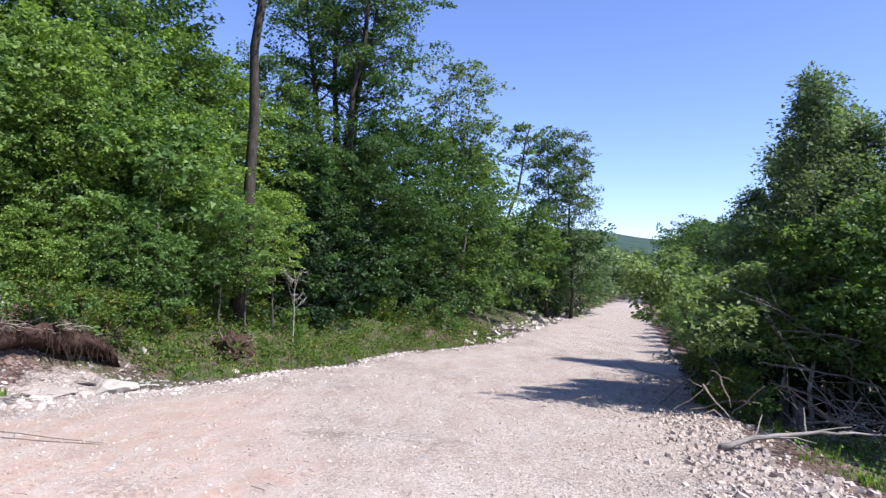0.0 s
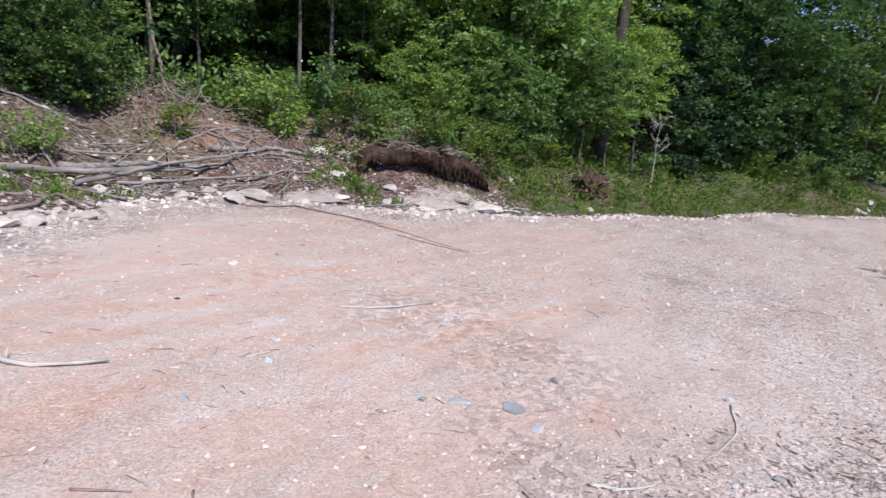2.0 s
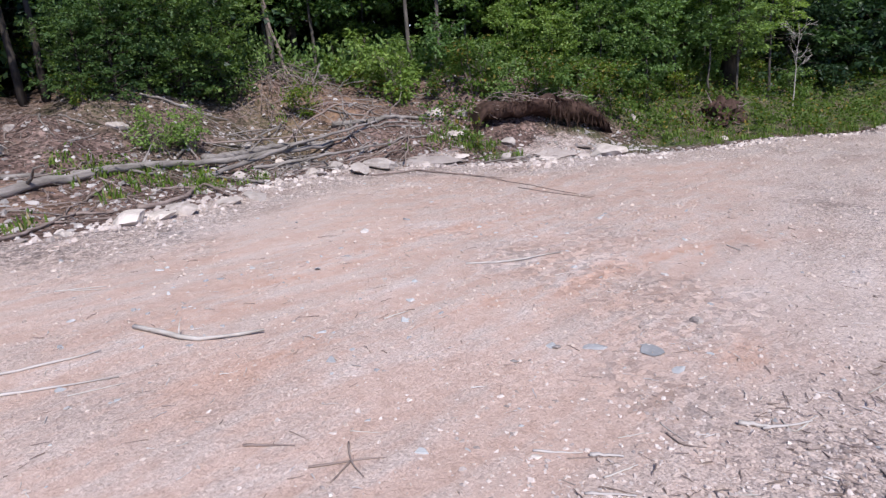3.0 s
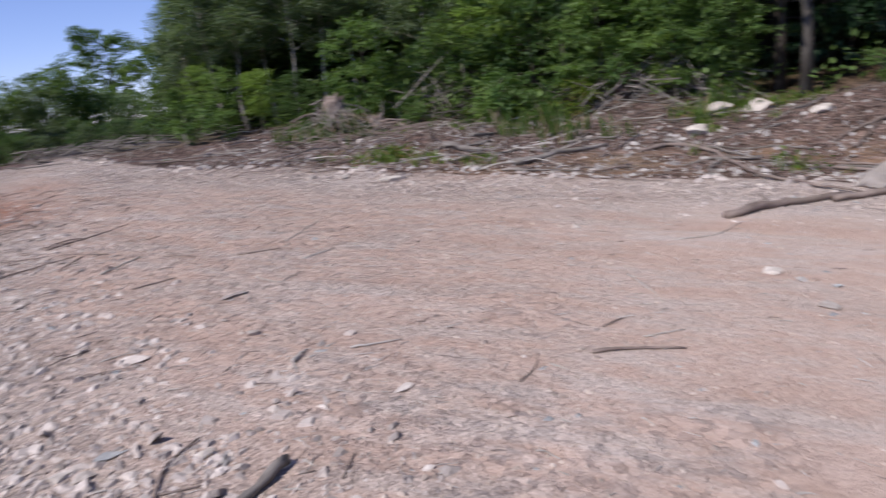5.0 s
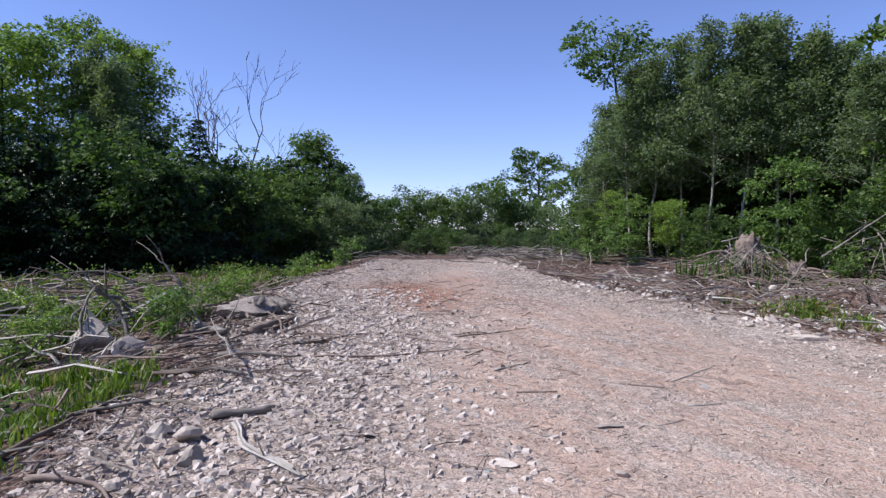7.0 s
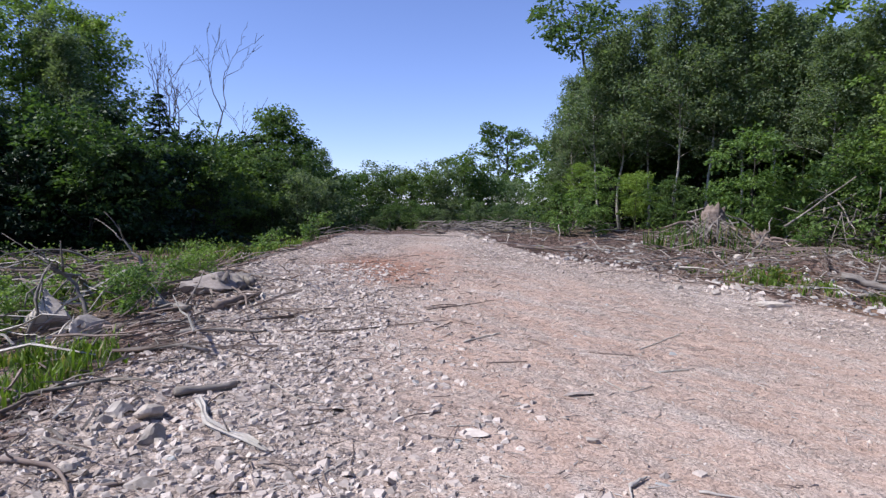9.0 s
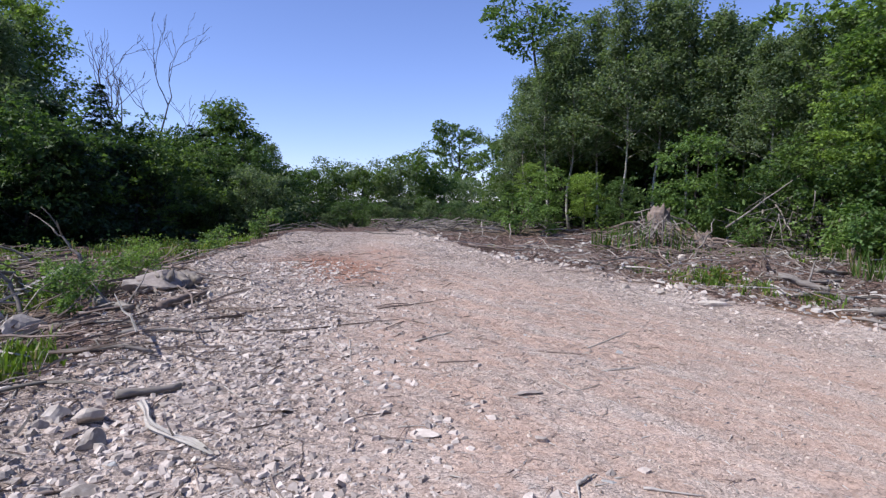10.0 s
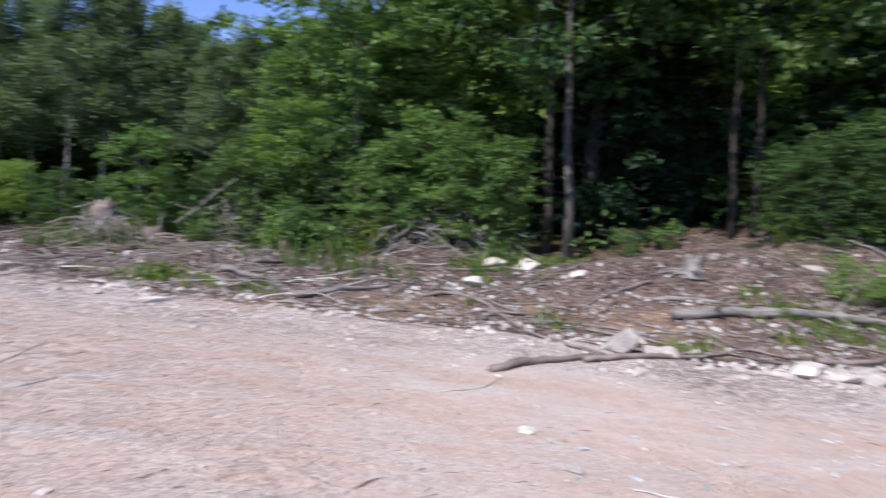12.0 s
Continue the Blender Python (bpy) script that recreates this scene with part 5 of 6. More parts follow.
def lay(seed, rows):
    for i, (what, radius, points) in enumerate(rows):
        name, label, material, stubs, category, taper = WOOD[what]
        radius *= 0.72 if what in ("stick", "limb") and radius < 0.016 else 1.0
        if what == "stick" and (seed + i) % 5 == 0:
            material, label = M_ROT, "short brown stick lying on the gravel"
        fallen(name, label, points, radius, material, seed + i, stubs, 0.75, category, taper)


lay(500, [
    ("log", 0.064, [(-8.8, 2.3), (-9.14, 3.61), (-9.35, 4.42), (-9.47, 5.57), (-9.40, 7.42), (-9.49, 8.16)]),
    ("log", 0.070, [(-9.61, 5.62), (-10.02, 6.86), (-10.11, 7.77), (-9.52, 8.17)]),
    ("limb", 0.026, [(-10.21, 7.43), (-10.40, 8.47), (-10.09, 9.26), (-9.25, 9.45)]),
    ("log", 0.051, [(-9.94, 8.61), (-9.35, 9.08), (-9.15, 10.33)]),
    ("limb", 0.031, [(-7.56, 3.51), (-7.76, 4.19), (-8.52, 4.93), (-7.43, 4.67)]),
    ("limb", 0.024, [(-7.87, 2.88), (-7.68, 3.29)]),
    ("limb", 0.012, [(-7.27, 7.99), (-6.15, 8.19), (-4.81, 7.86), (-3.83, 7.67)]),
    ("limb", 0.017, [(-7.41, 7.12), (-7.27, 7.99), (-5.64, 8.24)]),
    ("limb", 0.017, [(-7.54, 8.02), (-8.80, 9.55), (-9.61, 10.57)]),
    ("limb", 0.03, [(-6.6, 0.9), (-6.99, 1.90), (-7.90, 3.00)]),
])
lay(610, [
    ("limb", 0.030, [(-8.83, -1.00), (-9.26, -0.58), (-8.60, -0.02), (-7.21, 0.49), (-6.81, 1.14)]),
    ("log", 0.046, [(-8.22, -2.49), (-8.75, -2.05), (-9.36, -1.47)]),
    ("limb", 0.014, [(-7.94, -1.71), (-7.13, -1.02), (-7.13, -0.53)]),
    ("log", 0.057, [(-9.47, -3.99), (-9.57, -3.74), (-9.57, -3.37)]),
])
lay(514, [
    ("log", 0.037, [(-10.51, -3.88), (-11.09, -3.67)]),
    ("limb", 0.016, [(-8.57, -4.10), (-8.84, -5.03), (-9.39, -5.80)]),
    ("limb", 0.017, [(-8.13, -4.71), (-7.92, -4.00)]),
    ("limb", 0.014, [(-7.51, -5.23), (-7.60, -4.71), (-8.17, -5.87)]),
    ("log", 0.028, [(-0.60, -6.38), (-0.93, -6.01), (-1.28, -5.73), (-1.62, -5.37)]),
    ("chunk", 0.027, [(-1.17, -4.65), (-1.33, -4.64), (-1.56, -4.60)]),
    ("drift", 0.021, [(-1.27, -4.42), (-1.25, -4.22), (-1.17, -4.02), (-1.22, -3.84), (-1.30, -3.68), (-1.31, -3.56)]),
    ("limb", 0.014, [(-0.54, -3.58), (-0.68, -3.56), (-0.85, -3.55)]),
    ("limb", 0.013, [(-2.43, -6.26), (-3.18, -6.46), (-3.49, -6.05), (-3.78, -5.55)]),
    ("limb", 0.014, [(-2.39, -5.76), (-2.92, -5.48), (-3.35, -5.40), (-3.89, -5.22)]),
    ("limb", 0.012, [(-3.99, -5.77), (-4.41, -5.72), (-4.90, -5.71)]),
    ("limb", 0.020, [(-2.03, -6.81), (-2.28, -6.79), (-2.73, -7.14)]),
    ("log", 0.05, [(-1.75, -7.5), (-1.8, -7.1), (-1.86, -6.75)]),
    ("chunk", 0.07, [(-2.62, -7.9), (-2.68, -7.55)]),
    ("chunk", 0.06, [(-2.8, -8.0), (-2.86, -7.7)]),
    ("limb", 0.04, [(-2.12, -6.75), (-2.4, -6.95), (-2.78, -7.25)]),
    ("stick", 0.011, [(-3.32, -4.02), (-3.57, -3.83)]),
])
lay(528, [
    ("stick", 0.012, [(-3.52, -4.55), (-4.00, -4.62)]),
    ("stick", 0.006, [(-2.32, -3.20), (-2.50, -3.06)]),
    ("stick", 0.010, [(-2.73, -4.83), (-2.79, -4.51)]),
    ("stick", 0.007, [(-2.98, -5.07), (-2.81, -4.47)]),
    ("stick", 0.006, [(-3.12, -4.95), (-2.81, -4.46)]),
    ("stick", 0.006, [(-3.74, -3.22), (-3.63, -2.93), (-3.90, -2.92)]),
    ("stick", 0.006, [(-4.18, -3.10), (-4.50, -2.99)]),
    ("stick", 0.009, [(-4.15, -3.71), (-4.37, -3.44)]),
    ("splint", 0.012, [(-2.56, -2.08), (-2.72, -2.10)]),
    ("splint", 0.007, [(-2.57, -2.09), (-2.46, -1.99)]),
    ("stick", 0.006, [(-1.81, -4.57), (-1.81, -4.12), (-1.95, -3.92)]),
    ("stick", 0.007, [(-1.41, -4.02), (-1.64, -4.09)]),
    ("stick", 0.013, [(-0.68, -6.07), (-0.71, -5.37)]),
    ("stick", 0.012, [(-0.45, -4.49), (-0.61, -4.75), (-0.71, -5.13)]),
])
lay(542, [
    ("limb", 0.030, [(-1.71, -12.93), (-1.73, -10.56)]),
    ("stick", 0.007, [(-4.59, -3.54), (-5.39, -3.66)]),
    ("stick", 0.006, [(-1.43, -3.10), (-1.71, -3.20)]),
    ("stick", 0.014, [(-4.32, -8.30), (-4.29, -7.77)]),
    ("bark", 0.017, [(-3.89, 1.70), (-3.66, 1.76), (-3.43, 1.80), (-3.21, 2.19)]),
    ("splint", 0.009, [(-3.84, 0.85), (-3.76, 1.15), (-3.70, 1.42)]),
    ("splint", 0.008, [(-3.58, 0.81), (-3.43, 1.08), (-3.31, 1.33)]),
    ("twig", 0.005, [(-1.85, 1.43), (-1.75, 1.58), (-1.66, 1.69)]),
    ("twig", 0.005, [(-1.86, 1.66), (-1.75, 1.57), (-1.63, 1.53)]),
    ("twig", 0.005, [(-1.75, 1.57), (-1.70, 1.42)]),
    ("bark", 0.012, [(-0.62, 2.88), (-0.49, 2.93)]),
    ("splint", 0.008, [(-0.52, 2.9), (-0.36, 3.07)]),
    ("twig", 0.005, [(-0.84, 2.61), (-0.75, 2.55), (-0.66, 2.6)]),
    ("splint", 0.008, [(-1.02, 2.24), (-0.9, 2.31)]),
    ("splint", 0.006, [(-1.22, 2.12), (-1.05, 2.24)]),
    ("splint", 0.006, [(-0.9, 1.98), (-0.74, 2.08)]),
    ("twig", 0.005, [(-0.7, 2.1), (-0.52, 2.02)]),
    ("twig", 0.006, [(-2.2, 1.36), (-2.02, 1.5)]),
    ("splint", 0.010, [(-3.19, 4.15), (-2.91, 4.40), (-2.74, 4.93)]),
    ("stick", 0.008, [(-2.81, 2.82), (-2.78, 3.02)]),
    ("stick", 0.006, [(-3.28, 1.07), (-3.24, 1.20), (-3.20, 1.32)]),
    ("stick", 0.009, [(-0.20, 4.52), (-0.10, 4.04), (-0.21, 3.52)]),
    ("stick", 0.006, [(-0.48, 3.03), (-0.40, 2.92), (-0.36, 3.14)]),
    ("stick", 0.005, [(-1.08, 2.16), (-0.91, 2.32)]),
    ("stick", 0.006, [(-0.89, 2.12), (-0.83, 2.29)]),
    ("stick", 0.004, [(-0.99, 2.44), (-0.90, 2.58)]),
    ("stick", 0.004, [(-0.90, 2.68), (-0.76, 2.60)]),
])
lay(700, [
    ("chunk", 0.021, [(-1.80, -1.60), (-1.62, -1.61), (-1.40, -1.65)]),
    ("twig", 0.009, [(-1.29, -1.87), (-1.50, -1.97), (-1.62, -2.10), (-1.84, -2.08)]),
    ("twig", 0.006, [(-1.50, -1.97), (-1.60, -1.85)]),
    ("twig", 0.005, [(-1.36, -1.88), (-1.50, -1.86), (-1.55, -1.92)]),
    ("splint", 0.010, [(-1.73, -1.86), (-1.80, -1.90)]),
    ("splint", 0.008, [(-1.71, -1.84), (-1.78, -1.86)]),
    ("splint", 0.007, [(-2.80, -1.87), (-2.97, -1.65)]),
    ("twig", 0.005, [(-1.78, -1.33), (-1.94, -1.37)]),
    ("twig", 0.006, [(-1.22, -2.87), (-1.30, -3.12)]),
    ("splint", 0.007, [(-1.25, -2.80), (-1.20, -2.62), (-1.14, -2.50)]),
    ("stick", 0.014, [(-3.09, -0.62), (-3.17, -0.47), (-3.26, -0.18)]),
    ("twig", 0.005, [(-2.70, -0.90), (-2.86, -0.86), (-3.03, -0.89)]),
])
lay(556, [
    ("stick", 0.004, [(-1.93, 1.73), (-1.82, 1.81)]),
    ("stick", 0.007, [(-5.04, 1.77), (-4.87, 1.92)]),
    ("stick", 0.007, [(-1.71, 6.15), (-1.55, 6.04)]),
    ("stick", 0.007, [(-4.37, -0.60), (-4.04, -0.40), (-3.86, -0.34)]),
    ("stick", 0.008, [(-3.42, -0.62), (-3.59, -0.52)]),
    ("stick", 0.007, [(-5.12, 1.69), (-4.92, 1.98)]),
    ("stick", 0.007, [(-3.34, -0.39), (-3.49, -0.20)]),
    ("stick", 0.007, [(-4.18, -3.08), (-4.44, -2.99)]),
    ("stick", 0.007, [(-5.19, -0.35), (-5.36, -0.05), (-5.75, 0.13)]),
    ("stick", 0.009, [(-5.00, 7.62), (-3.82, 7.57)]),
    ("stick", 0.013, [(2.49, 11.14), (3.13, 11.79)]),
])

fallen("dark_log", "dark rotten log lying along the road's edge", [(-5.9, 0.02), (-6.37, 0.44), (-6.76, 1.0)], 0.038, M_ROT, 590, 2, 0.6, "log", 0.7)


def leaning_pole(x0, y0, z0, x1, y1, z1, r, seed, label):
    h = Heap()
    add_tube(h, bent((x0, y0, gz(x0, y0) + z0), (x1, y1, gz(x0, y0) + z1), 7, 0.12, np.random.default_rng(seed)), np.linspace(r, r * 0.5, 7), 7)
    return tagged(new("leaning_pole", h.mesh("leaning_pole", M_LOG, True)), label, "branch", "fallen wood")


leaning_pole(-12.45, -6.2, 0.4, -13.5, -5.27, 1.42, 0.022, 1, "pale dead pole leaning against the undergrowth")
leaning_pole(-10.2, -5.6, 0.02, -11.6, -6.0, 0.62, 0.018, 4, "thin bare stick propped up in the brush")
leaning_pole(-13.4, -5.2, 0.0, -13.2, -4.9, 1.2, 0.022, 2, "pale dead pole leaning against the undergrowth")
leaning_pole(-12.6, -3.9, 0.0, -13.2, -0.9, 1.3, 0.022, 3, "pale dead pole leaning against the undergrowth")


def arch(points, r, seed, label):
    """A bare branch arching through the thicket, with side shoots."""
    rr = np.random.default_rng(seed)
    p = np.array([(x, y, gz(x, y) + z) for x, y, z in points], float)
    s = np.linspace(0, len(p) - 1, 13)
    q = np.stack([np.interp(s, np.arange(len(p)), p[:, k]) for k in range(3)], 1)
    for _ in range(3):
        q[1:-1] = (q[:-2] + 2 * q[1:-1] + q[2:]) / 4
    q[1:-1] += rr.normal(0, 0.015, (11, 3))
    h = Heap()
    add_tube(h, q, np.linspace(r, r * 0.3, 13), 6)
    ob = new("bare_branch", h.mesh("bare_branch", M_LOG, True))
    for _ in range(5):
        k = int(rr.integers(3, 12))
        d = (q[k] - q[k - 1]) * rr.uniform(1.2, 3.5) + rr.normal(0, 0.22, 3)
        hs = Heap()
        add_tube(hs, bent(q[k], q[k] + d, 4, 0.2, rr), [r * 0.4, r * 0.3, r * 0.22, r * 0.12], 4)
        part("twig", hs.mesh("twig", M_LOG, True), ob)
    return tagged(ob, label, "branch", "fallen wood")


BARE = "bare grey branch arching out of the thicket"
PALE = "pale dead branch leaning out of the weeds"
arch([(-1.45, -9.6, 0.05), (-1.3, -9.3, 0.35), (-1.1, -9.0, 0.5), (-0.95, -8.8, 0.62)], 0.045, 21, PALE)
arch([(-2.35, -10.3, 0.1), (-2.2, -10.4, 0.4), (-2.05, -10.5, 0.62), (-1.95, -10.6, 0.8)], 0.03, 22, PALE)
arch([(-1.9, -11.3, 0.1), (-1.5, -11.4, 0.45), (-1.0, -11.5, 0.5), (-0.3, -11.4, 0.35)], 0.022, 23, PALE)
arch([(-1.2, -8.0, 0.05), (-1.1, -8.25, 0.4), (-0.85, -8.2, 0.72), (-0.6, -8.0, 0.3)], 0.026, 24, PALE)
arch([(-0.6, -7.9, 0.0), (-0.75, -8.0, 0.45), (-0.85, -8.2, 0.74), (-1.2, -8.5, 0.5)], 0.02, 25, PALE)
arch([(9.3, 12.6, 0.5), (8.2, 12.5, 1.05), (6.9, 12.4, 1.25), (5.9, 12.3, 1.2)], 0.028, 4, BARE)
arch([(9.2, 12.0, 1.0), (8.3, 12.1, 1.75), (7.2, 12.3, 1.95), (6.3, 12.4, 1.85)], 0.022, 5, BARE)
arch([(8.6, 12.3, 0.2), (7.9, 12.3, 1.3), (6.9, 12.4, 2.0), (6.0, 12.7, 2.4)], 0.024, 6, BARE)
arch([(7.4, 12.0, 0.05), (7.2, 12.1, 0.6), (6.6, 12.2, 1.2), (6.2, 12.2, 1.9)], 0.02, 7, BARE)
arch([(8.2, 11.8, 0.1), (7.4, 11.9, 0.35), (6.7, 12.1, 0.3), (6.1, 12.0, 0.8)], 0.022, 8, BARE)
arch([(8.8, 12.6, 0.1), (8.0, 12.6, 0.8), (7.6, 12.4, 1.4), (7.8, 12.3, 2.2)], 0.02, 9, BARE)
arch([(3.73, 8.84, 0.07), (4.25, 9.05, 0.17), (4.86, 9.19, 0.33), (5.58, 9.36, 0.40), (6.35, 9.46, 0.55)], 0.045, 10, "long dark curved branch lying over the edge of the gravel")


def brush(name, label, n, place_fn, length, radius, up, seed, material):
    """Loose brushwood: many bent sticks thrown over each other."""
    rr = np.random.default_rng(seed)
    h = Heap()
    x, y = place_fn(n, rr)
    for i in range(len(x)):
        a, ln = rr.uniform(0, 6.28), length * rr.uniform(0.4, 1.5)
        z = gz(x[i], y[i])
        lift0, lift1 = rr.random() ** 2 * up, rr.random() ** 2 * up
        dx, dy = math.cos(a) * ln / 2, math.sin(a) * ln / 2
        p0 = (x[i] - dx, y[i] - dy, gz(x[i] - dx, y[i] - dy) + min(0.015, radius) + lift0)
        p1 = (x[i] + dx, y[i] + dy, gz(x[i] + dx, y[i] + dy) + min(0.015, radius) + lift1)
        r = radius * rr.uniform(0.5, 1.6)
        add_tube(h, bent(p0, p1, 5, 0.16, rr), [r, r * 0.95, r * 0.8, r * 0.6, r * 0.35], 3)
    return tagged(new(name, h.mesh(name, material)), label, "brushwood", "", "stuff")


def on_bank(y0, y1, w0, w1):
    def fn(n, rr):
        y = rr.uniform(y0, y1, n)
        return np.interp(y, WEST_Y, WEST_X) - rr.uniform(w0, w1, n), y
    return fn


def in_patch(cx, cy, sx, sy):
    def fn(n, rr):
        x, y = cx + sx * np.clip(rr.normal(0, 1, n), -2.2, 2.2), cy + sy * np.clip(rr.normal(0, 1, n), -2.2, 2.2)
        w, e = past_edges(x, y)
        ok = np.maximum(w, e) > -1.1
        return x[ok], y[ok]
    return fn


brush("bank_brushwood", "grey brushwood and broken twigs over the bank", 4600, on_bank(-8, 11, 0.35, 5.8), 0.15, 0.006, 0.05, 21, M_ROT)
brush("bank_twigs", "pale dry twigs over the torn bank", 1000, on_bank(-8, 22, 0.3, 5.0), 0.2, 0.005, 0.05, 22, M_LOG)
brush("log_brush", "tangle of pale branches round the fallen logs", 70, in_patch(-9.6, 8.0, 0.7, 1.6), 1.0, 0.012, 0.2, 23, M_LOG)
brush("mound_brush", "dead branches heaped on the mound", 60, in_patch(-12.2, 9.8, 0.7, 0.8), 1.0, 0.015, 0.45, 24, M_LOG)
brush("stump_brush", "broken branches heaped round the stump", 330, in_patch(-10.8, -5.8, 1.5, 1.3), 0.6, 0.008, 0.22, 25, M_ROT)
brush("east_brush", "heap of dead branches at the edge of the woods", 600, in_patch(0.3, -9.8, 1.7, 2.1), 0.6, 0.009, 0.3, 26, M_ROT)
brush("pale_brush", "bleached bare branches tangled over the weeds", 190, in_patch(0.6, -9.4, 1.5, 1.7), 1.0, 0.011, 0.4, 36, M_DEAD)
brush("boulder_brush", "dark broken branches among the boulders", 130, in_patch(-1.7, -7.4, 0.75, 1.1), 0.5, 0.008, 0.14, 27, M_ROT)
brush("shoulder_brush", "broken sticks and bark thrown along the shoulder", 120, lambda n, rr: scatter(n, -6, 1.5, -11, -2.5, lambda w, e, x, y: np.exp(-((e - 0.1) / 0.5) ** 2), rr), 0.42, 0.009, 0.08, 33, M_LOG)
brush("track_twigs", "long thin twigs lying across the track", 330, lambda n, rr: scatter(n, -8, 0, -9.5, -3, lambda w, e, x, y: (e < -0.2) * (w < 0) * np.exp(-((e + 1.6) / 1.3) ** 2), rr), 0.34, 0.0042, 0.014, 34, M_ROT)
brush("thicket_brush", "bare dead branches inside the roadside thicket", 260, in_patch(8.2, 12.4, 1.6, 1.5), 1.1, 0.012, 1.0, 28, M_ROT)
brush("bend_brush", "grey slash beside the road's bend", 120, on_bank(29, 55, 0.7, 3.2), 0.9, 0.024, 0.3, 29, M_ROT)


brush("snag_brush", "upright tangle of dead branches before the dark woods", 60, in_patch(-13.5, -5.5, 0.4, 0.45), 1.0, 0.012, 1.1, 37, M_LOG)
brush("bank_slash", "pale broken branches lying over the bank", 90, on_bank(-9.5, -1, 0.4, 5.0), 0.75, 0.011, 0.16, 38, M_DEAD)
brush("verge_slash", "long grey branches heaped beyond the shoulder", 90, in_patch(-0.6, -11.0, 1.3, 1.6), 0.9, 0.016, 0.35, 39, M_ROT)
brush("stump_roots", "tangled roots round the foot of the stump", 90, in_patch(-11.2, -6.8, 0.36, 0.36), 0.5, 0.012, 0.42, 42, M_LOG)
brush("root_tangle", "brown roots torn out of the mound", 150, in_patch(-11.5, 8.6, 0.5, 0.5), 0.45, 0.009, 0.4, 40, M_ROT)
brush("heap_brush", "heap of dead branches and roots under the trees", 190, in_patch(-12.9, -1.3, 0.55, 0.8), 0.8, 0.011, 0.75, 35, M_LOG)
brush("crest_brush", "grey slash beside the road beyond the crest", 260, in_patch(-10.6, -13.0, 1.8, 1.6), 0.8, 0.012, 0.3, 32, M_LOG)
lay(600, [
    ("log", 0.036, [(-8.95, 5.2), (-9.35, 7.2), (-9.3, 9.5)]),
    ("log", 0.030, [(-9.2, 6.2), (-8.9, 8.1), (-8.5, 9.8)]),
    ("log", 0.028, [(-9.9, 6.5), (-9.5, 8.5), (-8.9, 10.2)]),
    ("limb", 0.022, [(-8.7, 6.5), (-8.6, 8.2), (-8.3, 9.6)]),
    ("limb", 0.020, [(-10.3, 6.0), (-9.9, 7.6), (-9.2, 9.0)]),
    ("limb", 0.016, [(-8.3, 7.4), (-8.5, 9.0), (-9.1, 10.4)]),
    ("log", 0.032, [(-9.7, 2.2), (-9.5, 3.4), (-9.2, 4.6)]),
    ("limb", 0.018, [(-8.6, 1.2), (-8.3, 2.6), (-8.1, 3.8)]),
    ("limb", 0.020, [(-8.0, 1.0), (-7.7, 2.2), (-7.3, 3.3)]),
])


def on_road(n, rr):
    x, y = scatter(n, -8, 4, -10, 9, lambda w, e, x, y: np.clip((np.maximum(w, e) < 0) * near(x / 1.6, y / 1.6) * (0.35 + smooth(-y, -1, 3) + smooth(e, -2.2, -0.5)), 0, 1), rr)
    return x, y


brush("road_twigs", "small twigs and bark scraps strewn over the gravel", 1500, on_road, 0.10, 0.0026, 0.003, 30, M_ROT)
brush("edge_mulch", "brown bark and broken twigs between gravel and grass", 1500, lambda n, rr: scatter(n, -5, 1.5, -9, -2.2, lambda w, e, x, y: np.exp(-((e - 0.05) / 0.32) ** 2), rr), 0.13, 0.005, 0.03, 43, M_ROT)
brush("shoulder_mulch", "crushed bark and twigs trodden into the shoulder", 2600, lambda n, rr: scatter(n, -2.5, 2.0, 0.8, 5.0, lambda w, e, x, y: smooth(e, -3.4, -2.0) * (np.hypot(x, y) > 1.5), rr), 0.06, 0.0035, 0.008, 41, M_ROT)
brush("road_splinters", "pale wood splinters strewn over the gravel", 3000, on_road, 0.07, 0.003, 0.003, 31, M_SILVER)

rr = np.random.default_rng(77)
for i in range(130):
    east = i % 6 == 0
    if east:
        yy = rr.uniform(-11.5, -3.0)
        xx = float(np.interp(yy, EAST_Y, EAST_X)) + rr.normal(0.35, 0.55)
    else:
        yy = rr.uniform(-8.5, 11.0)
        xx = float(np.interp(yy, WEST_Y, WEST_X)) - rr.uniform(0.4, 4.8)
    a, ln = rr.uniform(0, 6.28), rr.uniform(0.4, 1.5)
    mid = (xx + rr.normal(0, 0.08), yy + rr.normal(0, 0.08))
    ends = [(xx - math.cos(a) * ln / 2, yy - math.sin(a) * ln / 2), mid, (xx + math.cos(a) * ln / 2, yy + math.sin(a) * ln / 2)]
    grey = rr.random() < 0.5
    fallen("broken_branch", "broken grey branch lying in the torn ground" if grey else "broken brown branch lying among the debris", ends, rr.uniform(0.009, 0.026) * (0.6 + 0.4 * ln), M_LOG if grey else M_ROT, 900 + i, int(rr.integers(1, 4)), 1.0, "branch", 0.4, 0.2)

# ---- root plates, stumps ----


